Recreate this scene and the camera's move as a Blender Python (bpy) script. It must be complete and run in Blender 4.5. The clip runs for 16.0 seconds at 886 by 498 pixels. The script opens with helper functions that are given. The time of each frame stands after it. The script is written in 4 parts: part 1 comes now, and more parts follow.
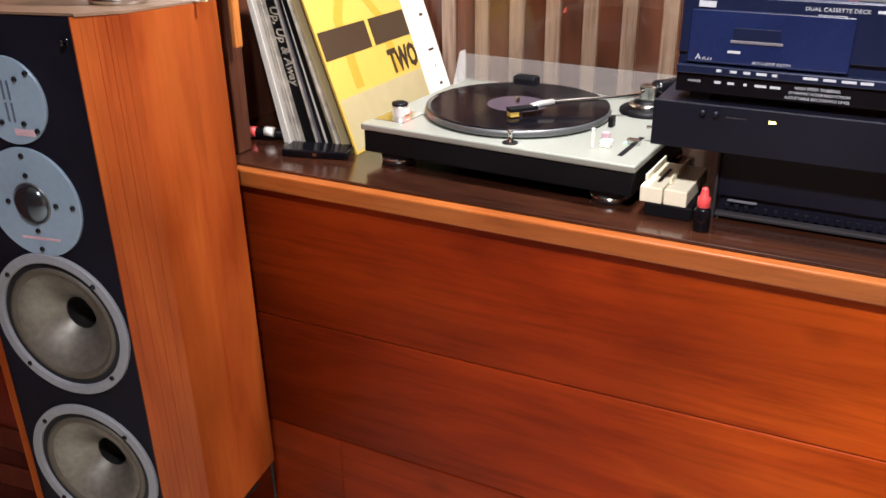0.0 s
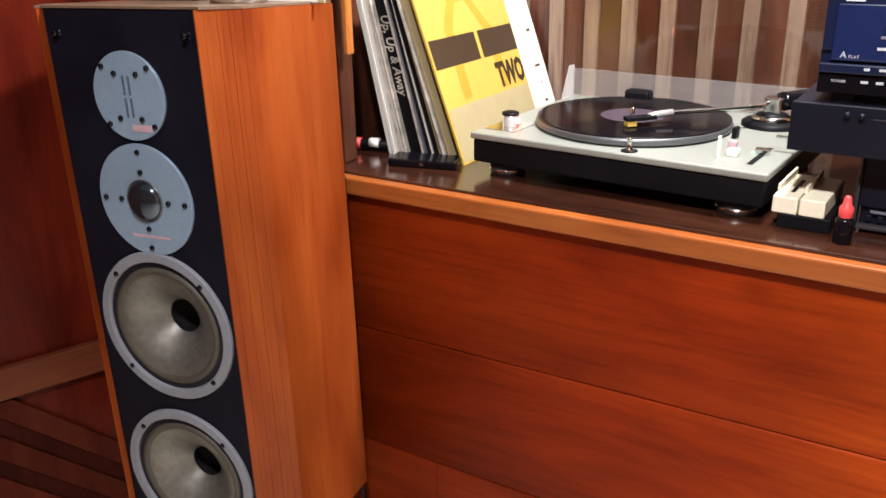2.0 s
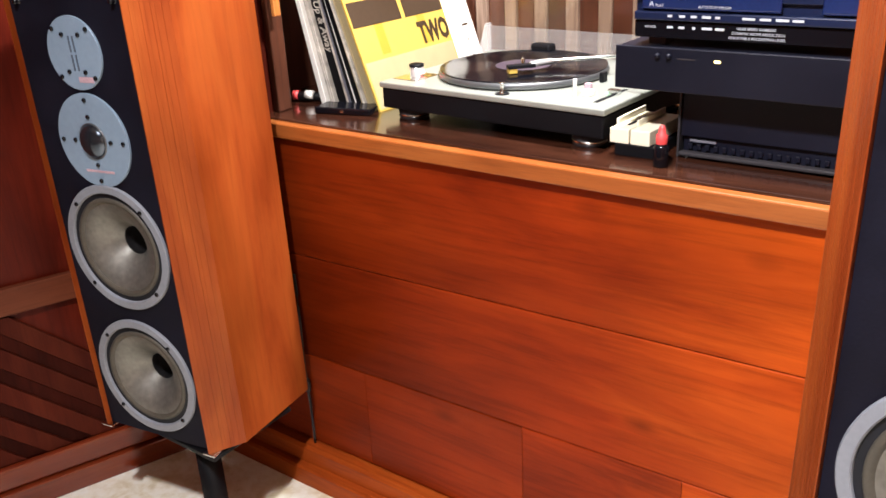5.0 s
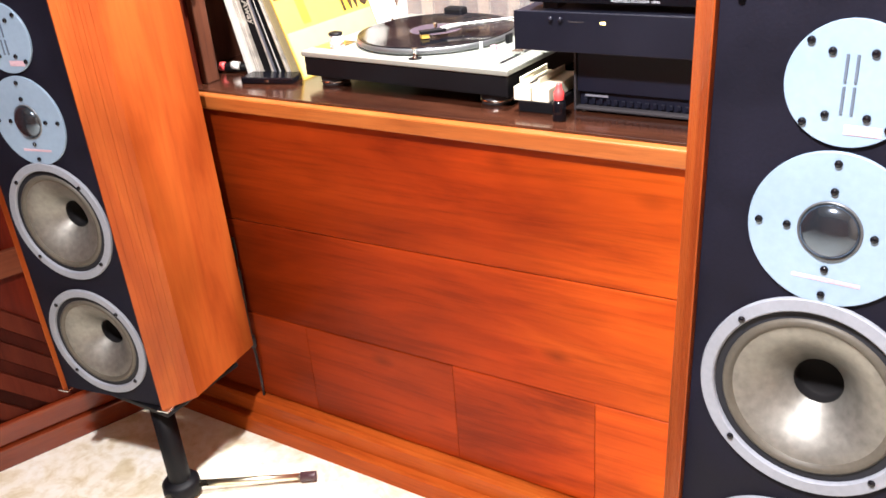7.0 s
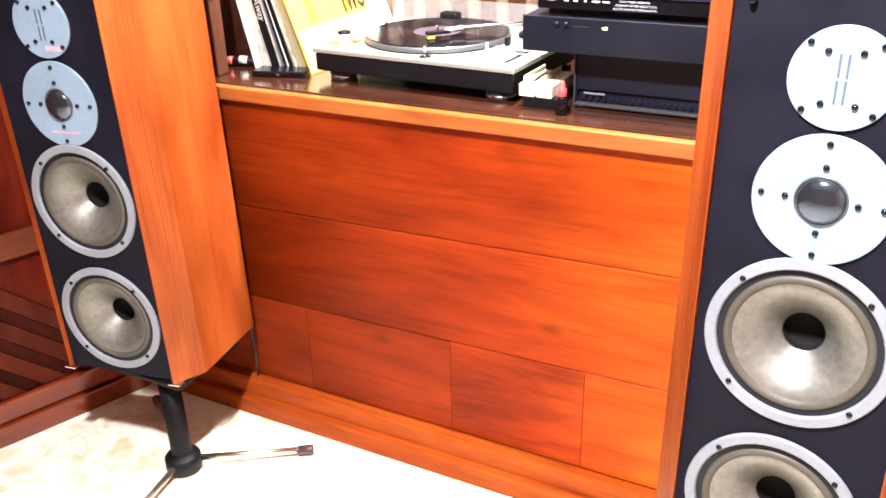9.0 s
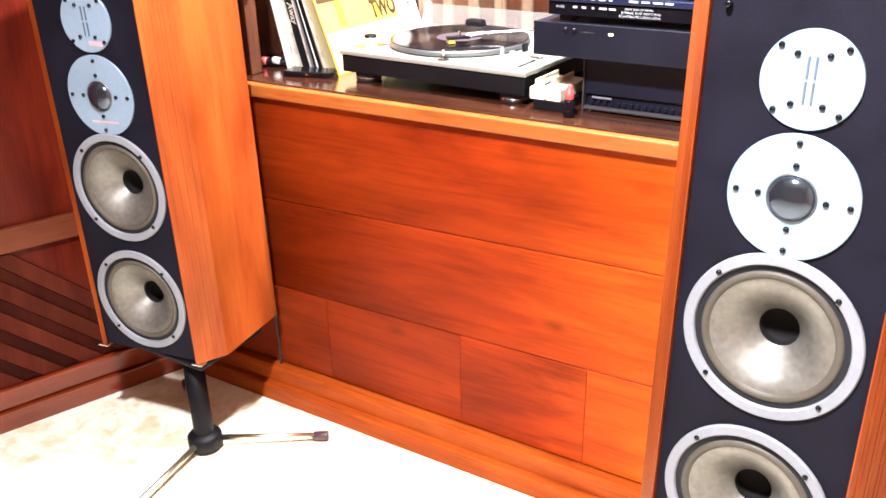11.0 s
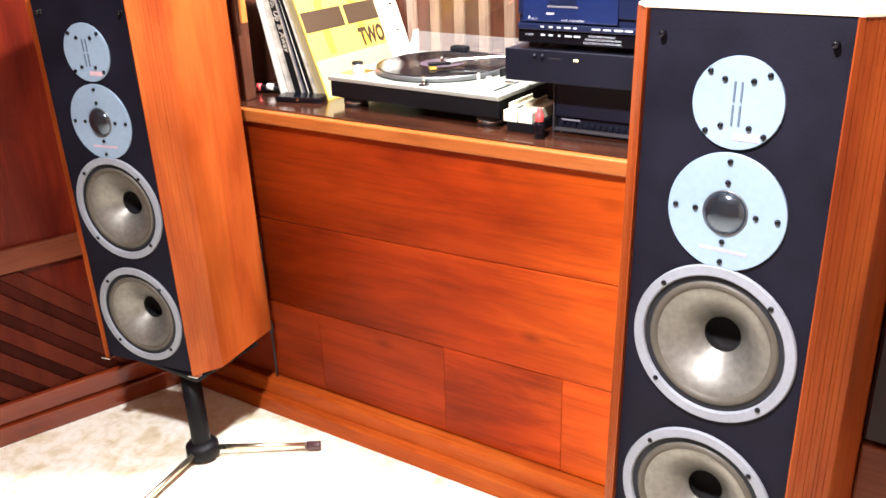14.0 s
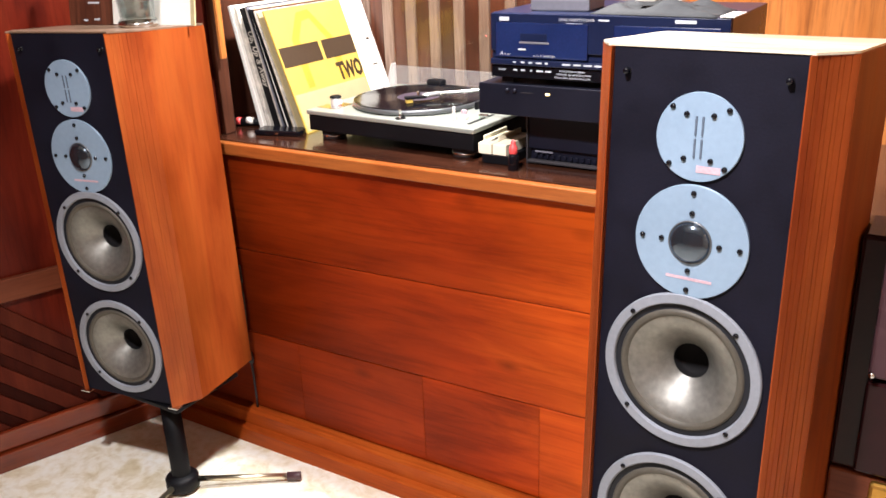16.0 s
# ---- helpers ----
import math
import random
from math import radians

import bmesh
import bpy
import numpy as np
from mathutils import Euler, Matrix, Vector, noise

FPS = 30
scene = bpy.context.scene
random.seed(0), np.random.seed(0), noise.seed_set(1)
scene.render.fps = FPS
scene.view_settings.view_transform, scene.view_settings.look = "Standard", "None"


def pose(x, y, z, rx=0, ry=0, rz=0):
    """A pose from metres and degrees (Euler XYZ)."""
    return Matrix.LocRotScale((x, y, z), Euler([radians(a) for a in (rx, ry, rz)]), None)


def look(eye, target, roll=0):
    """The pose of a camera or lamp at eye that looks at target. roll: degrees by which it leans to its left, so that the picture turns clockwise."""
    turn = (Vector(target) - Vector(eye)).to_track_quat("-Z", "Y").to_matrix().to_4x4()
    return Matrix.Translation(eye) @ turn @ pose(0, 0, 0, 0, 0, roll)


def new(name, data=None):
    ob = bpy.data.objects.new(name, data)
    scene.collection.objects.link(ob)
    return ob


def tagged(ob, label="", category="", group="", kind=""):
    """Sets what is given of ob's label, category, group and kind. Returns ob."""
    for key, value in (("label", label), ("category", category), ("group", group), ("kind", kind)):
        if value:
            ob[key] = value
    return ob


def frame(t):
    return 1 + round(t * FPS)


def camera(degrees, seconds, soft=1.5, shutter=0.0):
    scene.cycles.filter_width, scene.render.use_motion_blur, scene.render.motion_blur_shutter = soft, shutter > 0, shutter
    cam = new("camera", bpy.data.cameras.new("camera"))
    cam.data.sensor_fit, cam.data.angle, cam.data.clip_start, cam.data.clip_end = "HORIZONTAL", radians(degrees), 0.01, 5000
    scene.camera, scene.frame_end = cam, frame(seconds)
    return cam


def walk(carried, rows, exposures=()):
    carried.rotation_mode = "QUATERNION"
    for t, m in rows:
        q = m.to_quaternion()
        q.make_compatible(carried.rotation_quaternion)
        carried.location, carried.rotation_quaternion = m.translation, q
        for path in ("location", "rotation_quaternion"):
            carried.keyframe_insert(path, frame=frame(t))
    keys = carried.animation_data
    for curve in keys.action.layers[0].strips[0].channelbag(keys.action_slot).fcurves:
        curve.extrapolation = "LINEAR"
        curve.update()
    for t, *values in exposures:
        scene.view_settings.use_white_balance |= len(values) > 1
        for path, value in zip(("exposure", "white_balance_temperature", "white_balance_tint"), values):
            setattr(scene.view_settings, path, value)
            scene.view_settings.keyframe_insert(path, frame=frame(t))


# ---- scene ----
cam = camera(54.82, 16.0, soft=1.6)
# seconds, eye x y z, yaw, pitch, roll
ROWS = [
    (0.0, 0.1201, 0.1812, 1.2468, 27.212, -24.333, 0.579),
    (0.5, 0.0669, 0.1743, 1.2246, 26.653, -23.333, -0.076),
    (1.0, 0.0495, 0.1776, 1.1955, 28.411, -21.952, 0.161),
    (1.5, 0.0261, 0.1730, 1.1863, 29.579, -21.451, 0.274),
    (2.0, 0.0588, 0.1738, 1.1817, 32.230, -21.221, 0.995),
    (2.5, 0.1488, 0.1945, 1.1646, 36.012, -20.749, 1.874),
    (3.0, 0.2079, 0.1798, 1.1610, 36.736, -20.758, 1.665),
    (3.5, 0.2523, 0.1573, 1.1725, 36.622, -21.290, 1.637),
    (6.0, 0.4476, 0.1047, 1.1917, 33.811, -24.384, 4.362),
    (6.5, 0.4634, 0.0790, 1.2186, 31.930, -25.681, 4.298),
    (7.0, 0.4851, 0.0723, 1.2243, 31.333, -26.137, 4.242),
    (7.5, 0.4742, 0.0248, 1.2426, 29.579, -26.599, 3.694),
    (8.0, 0.4421, -0.0446, 1.2570, 27.596, -26.655, 2.731),
    (8.5, 0.4331, -0.0882, 1.2474, 27.320, -26.055, 1.966),
    (9.0, 0.4296, -0.1253, 1.2406, 27.090, -25.548, 1.524),
    (9.5, 0.4334, -0.1477, 1.2338, 27.345, -25.059, 1.065),
    (12.0, 0.6157, -0.1536, 1.2294, 33.173, -23.922, 1.629),
    (12.5, 0.6300, -0.1606, 1.2312, 33.115, -23.630, 1.672),
    (13.0, 0.6382, -0.1685, 1.2388, 32.854, -23.487, 1.726),
    (13.5, 0.6486, -0.1711, 1.2403, 32.824, -23.030, 1.847),
    (14.0, 0.6514, -0.1754, 1.2525, 32.447, -22.996, 1.950),
    (14.5, 0.6579, -0.1775, 1.2568, 32.229, -22.563, 2.071),
    (15.0, 0.6653, -0.1781, 1.2610, 32.034, -22.117, 2.139),
    (15.5, 0.6711, -0.1827, 1.2657, 31.679, -21.670, 2.117),
    (16.0, 0.6759, -0.1888, 1.2671, 31.230, -21.173, 2.015),
]
EXPOSURES = [(0.0, -0.45), (3.5, -0.24), (6.0, 0.34), (7.5, 0.88), (9.5, 1.18), (12.0, 1.18), (13.0, 0.97), (14.0, 0.77), (14.5, 0.52), (16.0, 0.09)]
walk(cam, [(t, pose(x, y, z, 90 + pitch, roll, yaw)) for t, x, y, z, yaw, pitch, roll in ROWS], EXPOSURES)

# ---- light ----
world = bpy.data.worlds.new("room_air")
world.use_nodes = True
world.node_tree.nodes["Background"].inputs["Color"].default_value = (0.9, 0.8, 0.75, 1)
world.node_tree.nodes["Background"].inputs["Strength"].default_value = 0.005
scene.world = world


def disc_lamp(name, place, target, size, watts, colour):
    data = bpy.data.lights.new(name, "AREA")
    data.shape, data.size, data.energy, data.color = "DISK", size, watts, colour
    ob = new(name, data)
    ob.matrix_world = look(place, target)
    return ob


disc_lamp("ceiling_lamp_light", (0.12, -0.02, 2.33), (1.15, 0.82, 0.7), 0.13, 93, (1.0, 0.965, 1.0))
disc_lamp("niche_lamp_light", (-0.12, 1.31, 1.86), (-0.72, 1.05, 0.7), 0.12, 42, (1.0, 0.97, 0.97))


# ---- materials ----
def nodes_of(name):
    m = bpy.data.materials.new(name)
    m.use_nodes = True
    nt = m.node_tree
    return m, nt, nt.nodes["Principled BSDF"]


def add(nt, kind, **inputs):
    n = nt.nodes.new(kind)
    for k, v in inputs.items():
        n.inputs[k.replace("_", " ")].default_value = v
    return n


def ramp(nt, src, stops):
    n = nt.nodes.new("ShaderNodeValToRGB")
    e = n.color_ramp.elements
    while len(e) < len(stops):
        e.new(0.5)
    for el, (p, c) in zip(e, stops):
        el.position, el.color = p, (*c, 1)
    nt.links.new(src, n.inputs["Fac"])
    return n


def mixed(nt, fac, a, b, mode="MIX"):
    n = nt.nodes.new("ShaderNodeMix")
    n.data_type, n.blend_type = "RGBA", mode
    for sock, v in ((n.inputs[0], fac), (n.inputs[6], a), (n.inputs[7], b)):
        if isinstance(v, bpy.types.NodeSocket):
            nt.links.new(v, sock)
        else:
            sock.default_value = v if not isinstance(v, tuple) else (*v, 1)
    return n.outputs[2]


def wood(name, dark, mid, light, along="x", fine=1.0, rough=0.3, gloss=0.5, blotch=0.5, coat=0.0, bump=0.08, random_shift=True, streaks=0.8, tone=0.0, knots=0.0, lit_end=None, swirl=0.9, length=2.2, across=11):
    """Varnished wood whose grain runs along one axis of the object."""
    m, nt, bsdf = nodes_of(name)
    tc = nt.nodes.new("ShaderNodeTexCoord")
    info = nt.nodes.new("ShaderNodeObjectInfo")
    shift = nt.nodes.new("ShaderNodeVectorMath")
    shift.operation = "MULTIPLY_ADD"
    nt.links.new(info.outputs["Random"], shift.inputs[0])
    shift.inputs[1].default_value = (7.3, 3.1, 5.7) if random_shift else (0, 0, 0)
    nt.links.new(tc.outputs["Object"], shift.inputs[2])
    def mapped(stretch, across):
        mp = nt.nodes.new("ShaderNodeMapping")
        mp.inputs["Scale"].default_value = [stretch if a == along else across for a in "xyz"]
        nt.links.new(shift.outputs[0], mp.inputs["Vector"])
        return mp
    broad = add(nt, "ShaderNodeTexNoise", Scale=1.0, Detail=5.0, Roughness=0.6, Distortion=swirl)
    nt.links.new(mapped(length, across).outputs[0], broad.inputs["Vector"])
    streak = add(nt, "ShaderNodeTexNoise", Scale=1.0, Detail=7.0, Roughness=0.7, Distortion=0.3)
    nt.links.new(mapped(6 * fine, 150 * fine).outputs[0], streak.inputs["Vector"])
    stain = add(nt, "ShaderNodeTexNoise", Scale=1.0, Detail=3.0, Roughness=0.5)
    nt.links.new(mapped(2.5, 4.5).outputs[0], stain.inputs["Vector"])
    base = ramp(nt, broad.outputs["Fac"], [(0.30, dark), (0.48, mid), (0.70, light)])
    lines = ramp(nt, streak.outputs["Fac"], [(0.33, (0.45, 0.40, 0.38)), (0.52, (1, 1, 1)), (0.75, (1.12, 1.1, 1.05))])
    col = mixed(nt, streaks, base.outputs["Color"], lines.outputs["Color"], "MULTIPLY")
    st = ramp(nt, stain.outputs["Fac"], [(0.35, (1 - blotch, 1 - blotch, 1 - blotch)), (0.62, (1, 1, 1))])
    col = mixed(nt, 1.0, col, st.outputs["Color"], "MULTIPLY")
    if knots:
        vor = add(nt, "ShaderNodeTexVoronoi", Scale=1.0)
        nt.links.new(mapped(3.4, 6.5).outputs[0], vor.inputs["Vector"])
        spot = ramp(nt, vor.outputs["Distance"], [(0.0, (1 - knots,) * 3), (0.055, (1 - knots * 0.5,) * 3), (0.12, (1, 1, 1))])
        col = mixed(nt, 1.0, col, spot.outputs["Color"], "MULTIPLY")
    if lit_end:
        # lighting gradient painted along world x, streaky: boards dark at left, pale right
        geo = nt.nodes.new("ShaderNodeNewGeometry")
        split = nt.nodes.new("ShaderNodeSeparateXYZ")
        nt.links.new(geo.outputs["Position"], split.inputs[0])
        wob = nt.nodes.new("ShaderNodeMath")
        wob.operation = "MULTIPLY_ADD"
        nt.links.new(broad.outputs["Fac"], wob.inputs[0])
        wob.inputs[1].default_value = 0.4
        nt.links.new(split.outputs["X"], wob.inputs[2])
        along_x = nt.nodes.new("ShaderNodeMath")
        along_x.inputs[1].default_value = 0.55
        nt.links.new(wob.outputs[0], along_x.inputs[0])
        pale = ramp(nt, along_x.outputs[0], [(0.0, (0.46, 0.47, 0.55)), (0.30, (0.70, 0.70, 0.76)), (0.62, (0.98, 0.98, 0.98)), (1.0, lit_end)])
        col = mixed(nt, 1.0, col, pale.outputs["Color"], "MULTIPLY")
    if tone:
        shade = ramp(nt, info.outputs["Random"], [(0.0, (1 - tone,) * 3), (1.0, (1 + tone * 0.5,) * 3)])
        col = mixed(nt, 1.0, col, shade.outputs["Color"], "MULTIPLY")
    nt.links.new(col, bsdf.inputs["Base Color"])
    rr = ramp(nt, stain.outputs["Fac"], [(0.3, (rough * 0.8,) * 3), (0.7, (rough * 1.25,) * 3)])
    nt.links.new(rr.outputs["Color"], bsdf.inputs["Roughness"])
    bsdf.inputs["Specular IOR Level"].default_value = gloss
    bsdf.inputs["Coat Weight"].default_value = coat
    bsdf.inputs["Coat Roughness"].default_value = 0.12
    b = add(nt, "ShaderNodeBump", Strength=bump, Distance=0.002)
    nt.links.new(streak.outputs["Fac"], b.inputs["Height"])
    nt.links.new(b.outputs["Normal"], bsdf.inputs["Normal"])
    return m


def plain(name, colour, rough=0.5, metal=0.0, vary=0.15, size=40.0, bump=0.0, spec=0.5):
    """Paint, plastic, paper or metal with a little unevenness and grain."""
    m, nt, bsdf = nodes_of(name)
    tc = nt.nodes.new("ShaderNodeTexCoord")
    big = add(nt, "ShaderNodeTexNoise", Scale=size * 0.2, Detail=4.0)
    small = add(nt, "ShaderNodeTexNoise", Scale=size * 4, Detail=5.0)
    for n in (big, small):
        nt.links.new(tc.outputs["Object"], n.inputs["Vector"])
    lo, hi = 1 - vary, 1 + vary * 0.5
    a = ramp(nt, big.outputs["Fac"], [(0.3, (lo,) * 3), (0.7, (hi,) * 3)])
    c = ramp(nt, small.outputs["Fac"], [(0.3, (lo,) * 3), (0.7, (hi,) * 3)])
    col = mixed(nt, 1.0, colour, a.outputs["Color"], "MULTIPLY")
    col = mixed(nt, 0.5, col, c.outputs["Color"], "MULTIPLY")
    nt.links.new(col, bsdf.inputs["Base Color"])
    rr = ramp(nt, big.outputs["Fac"], [(0.3, (rough * 0.85,) * 3), (0.7, (min(1, rough * 1.2),) * 3)])
    nt.links.new(rr.outputs["Color"], bsdf.inputs["Roughness"])
    bsdf.inputs["Metallic"].default_value = metal
    bsdf.inputs["Specular IOR Level"].default_value = spec
    if bump:
        b = add(nt, "ShaderNodeBump", Strength=bump, Distance=0.001)
        nt.links.new(small.outputs["Fac"], b.inputs["Height"])
        nt.links.new(b.outputs["Normal"], bsdf.inputs["Normal"])
    return m


def glowing(name, colour, strength):
    m, nt, bsdf = nodes_of(name)
    bsdf.inputs["Base Color"].default_value = (*colour, 1)
    bsdf.inputs["Emission Color"].default_value = (*colour, 1)
    bsdf.inputs["Emission Strength"].default_value = strength
    return m


def clear(name, tint, mirror, rough=0.03, kind="ShaderNodeBsdfGlossy"):
    """Thin clear plastic or glass: straight-through light and a weak mirror."""
    m, nt, bsdf = nodes_of(name)
    tr = nt.nodes.new("ShaderNodeBsdfTransparent")
    tr.inputs["Color"].default_value = (*tint, 1)
    gl = nt.nodes.new(kind)
    gl.inputs["Roughness"].default_value = rough
    mx = nt.nodes.new("ShaderNodeMixShader")
    mx.inputs[0].default_value = mirror
    nt.links.new(tr.outputs[0], mx.inputs[1])
    nt.links.new(gl.outputs[0], mx.inputs[2])
    nt.links.new(mx.outputs[0], nt.nodes["Material Output"].inputs["Surface"])
    return m


def floor_sheet(name):
    """Pale cream sheet flooring with a soft mottled pattern."""
    m, nt, bsdf = nodes_of(name)
    tc = nt.nodes.new("ShaderNodeTexCoord")
    a = add(nt, "ShaderNodeTexNoise", Scale=14.0, Detail=5.0, Roughness=0.62, Distortion=0.8)
    b = add(nt, "ShaderNodeTexNoise", Scale=45.0, Detail=4.0)
    for n in (a, b):
        nt.links.new(tc.outputs["Object"], n.inputs["Vector"])
    base = ramp(nt, a.outputs["Fac"], [(0.34, (0.68, 0.60, 0.42)), (0.48, (0.83, 0.79, 0.67)), (0.66, (0.87, 0.86, 0.79))])
    spot = ramp(nt, b.outputs["Fac"], [(0.35, (0.85, 0.8, 0.7)), (0.55, (1, 1, 1))])
    nt.links.new(mixed(nt, 0.7, base.outputs["Color"], spot.outputs["Color"], "MULTIPLY"), bsdf.inputs["Base Color"])
    bsdf.inputs["Roughness"].default_value = 0.45
    bp = add(nt, "ShaderNodeBump", Strength=0.15, Distance=0.002)
    nt.links.new(b.outputs["Fac"], bp.inputs["Height"])
    nt.links.new(bp.outputs["Normal"], bsdf.inputs["Normal"])
    return m


M = {}
M["plank"] = wood("stained_plank", (0.198, 0.0178, 0.0020), (0.286, 0.0290, 0.0031), (0.336, 0.0390, 0.0041), "x", 0.5, 0.38, 0.07, 0.32, 0.0, bump=0.16, streaks=0.50, tone=0.06, knots=0.5, lit_end=(1.95, 2.75, 2.1), swirl=0.8, length=1.6, across=9)
M["base"] = wood("base_wood", (0.20, 0.028, 0.005), (0.33, 0.058, 0.008), (0.40, 0.088, 0.013), "x", 1.0, 0.38, 0.10, 0.25, 0.0, streaks=0.45)
M["lip"] = wood("lip_wood", (0.22, 0.052, 0.011), (0.31, 0.084, 0.018), (0.38, 0.120, 0.030), "x", 1.0, 0.32, 0.22, 0.28, 0.08, streaks=0.5)
M["shelf"] = wood("dark_shelf", (0.017, 0.0055, 0.0033), (0.038, 0.0125, 0.0068), (0.062, 0.021, 0.011), "x", 1.0, 0.16, 0.6, 0.3, 0.5)
M["veneer"] = wood("speaker_veneer", (0.195, 0.029, 0.0050), (0.268, 0.0500, 0.0088), (0.325, 0.073, 0.013), "z", 0.7, 0.42, 0.16, 0.34, 0.0, 0.04, streaks=0.24)
M["left"] = wood("left_wall_wood", (0.062, 0.0055, 0.0025), (0.100, 0.0095, 0.0038), (0.130, 0.015, 0.0055), "z", 0.8, 0.35, 0.10, 0.35, 0.0, streaks=0.45)
M["base2"] = wood("side_base_wood", (0.12, 0.014, 0.005), (0.18, 0.025, 0.007), (0.22, 0.038, 0.011), "x", 1.0, 0.16, 0.4, 0.25, 0.7, streaks=0.4)
M["slant"] = wood("slanted_board", (0.055, 0.0085, 0.005), (0.080, 0.014, 0.0075), (0.105, 0.020, 0.010), "z", 0.8, 0.5, 0.05, 0.35, 0.0, streaks=0.4, tone=0.2)
M["slant_dark"] = wood("dark_slanted_strip", (0.024, 0.0035, 0.002), (0.038, 0.0055, 0.003), (0.052, 0.008, 0.004), "z", 0.8, 0.5, 0.05, 0.3, 0.0, streaks=0.4, tone=0.25)
M["rail"] = wood("rail_wood", (0.085, 0.020, 0.009), (0.125, 0.032, 0.014), (0.155, 0.044, 0.020), "x", 1.0, 0.35, 0.12, 0.2, 0.0, streaks=0.4)
M["niche"] = wood("niche_wood", (0.05, 0.015, 0.008), (0.09, 0.028, 0.014), (0.14, 0.046, 0.024), "z", 0.8, 0.4, 0.5, 0.35, 0.1)
M["orange"] = wood("orange_panel", (0.33, 0.09, 0.016), (0.47, 0.15, 0.03), (0.55, 0.20, 0.05), "z", 0.8, 0.35, 0.5, 0.3, 0.2)
M["batten"] = wood("pale_batten", (0.18, 0.118, 0.086), (0.25, 0.168, 0.126), (0.30, 0.212, 0.162), "z", 1.0, 0.5, 0.4, 0.25)
M["room"] = wood("room_wall", (0.16, 0.05, 0.02), (0.26, 0.085, 0.035), (0.33, 0.12, 0.05), "z", 0.8, 0.45, 0.4, 0.3)
# light tone of the unseen wall that throws lamp light back
M["bounce_wall"] = wood("bounce_side_wall", (0.42, 0.30, 0.20), (0.55, 0.40, 0.28), (0.64, 0.48, 0.35), "z", 0.8, 0.45, 0.4, 0.2)
M["ceil"] = plain("ceiling_paint", (0.62, 0.55, 0.46), 0.8, 0, 0.08, 6)
M["floor"] = floor_sheet("mottled_floor")
M["black"] = plain("baffle_black", (0.0058, 0.0054, 0.0118), 0.65, 0, 0.35, 60, 0.3, 0.12)
M["plastic"] = plain("black_plastic", (0.0045, 0.0045, 0.006), 0.5, 0, 0.2, 40, 0, 0.16)
M["gloss"] = plain("gloss_black", (0.004, 0.004, 0.006), 0.14, 0, 0.2, 40, 0, 0.3)
M["rubber"] = plain("rubber", (0.02, 0.017, 0.02), 0.7, 0, 0.2, 60)
M["tip"] = plain("plum_rubber", (0.07, 0.03, 0.035), 0.45, 0, 0.2, 60)
M["plate"] = plain("driver_plate", (0.235, 0.325, 0.43), 0.42, 0.15, 0.10, 30, 0.05)
M["ring"] = plain("woofer_frame", (0.225, 0.24, 0.275), 0.65, 0.1, 0.15, 40, 0.1)
# pale tone stands in for glare on one cabinet top
M["top"] = wood("glare_top", (0.55, 0.45, 0.30), (0.72, 0.63, 0.47), (0.78, 0.71, 0.58), "x", 0.8, 0.3, 0.5, 0.2, 0.2, streaks=0.3)
M["surround"] = plain("rubber_surround", (0.013, 0.014, 0.018), 0.55, 0, 0.2, 50, 0, 0.2)
M["cone"] = plain("pulp_cone", (0.222, 0.215, 0.194), 0.45, 0.7, 0.4, 25, 0.2, 0.6)
M["roll"] = plain("brown_rubber_roll", (0.075, 0.066, 0.052), 0.5, 0, 0.25, 50, 0.1, 0.3)
M["cap"] = plain("dust_cap", (0.006, 0.0055, 0.006), 0.85, 0, 0.2, 60, 0, 0.15)
M["rimgrey"] = plain("platter_rim", (0.13, 0.135, 0.14), 0.35, 0.6, 0.1, 40)
M["bright"] = plain("arm_metal", (0.72, 0.72, 0.70), 0.25, 0.6, 0.05, 40)
M["edge"] = plain("worn_paper", (0.60, 0.56, 0.48), 0.7, 0, 0.6, 160, 0.3)
M["dome"] = plain("metal_dome", (0.10, 0.125, 0.16), 0.13, 0.9, 0.15, 40)
M["chrome"] = plain("chrome", (0.62, 0.62, 0.60), 0.16, 1.0, 0.08, 40)
M["brass"] = plain("pale_brass", (0.74, 0.68, 0.52), 0.3, 1.0, 0.1, 40)
M["silver"] = plain("silver_paint", (0.335, 0.355, 0.315), 0.36, 0.35, 0.06, 30)
M["cream"] = plain("cream_plastic", (0.88, 0.83, 0.64), 0.4, 0, 0.06, 30)
M["white"] = plain("white_card", (0.78, 0.76, 0.70), 0.6, 0, 0.08, 20)
M["print"] = plain("white_print", (0.52, 0.55, 0.60), 0.6, 0, 0.05, 20)
M["pink"] = plain("red_print", (0.52, 0.35, 0.40), 0.55, 0, 0.3, 60)
M["red"] = plain("red_cap", (0.62, 0.06, 0.06), 0.4, 0, 0.1, 30)
M["yellow"] = plain("yellow_card", (0.56, 0.385, 0.080), 0.3, 0, 0.10, 6)
M["ochre"] = plain("ochre_print", (0.46, 0.29, 0.035), 0.4, 0, 0.1, 8)
M["beige"] = plain("beige_card", (0.40, 0.33, 0.18), 0.45, 0, 0.1, 8)
M["ink"] = plain("brown_ink", (0.045, 0.025, 0.012), 0.5, 0, 0.15, 30)
M["purple"] = plain("record_label", (0.060, 0.045, 0.066), 0.35, 0, 0.15, 40)
M["deck"] = plain("deck_blue_black", (0.007, 0.012, 0.040), 0.30, 0, 0.2, 30, 0, 0.3)
M["deckwin"] = plain("deck_window", (0.009, 0.019, 0.080), 0.22, 0, 0.25, 60)
M["grey"] = plain("grey_case", (0.16, 0.16, 0.19), 0.5, 0, 0.15, 30)
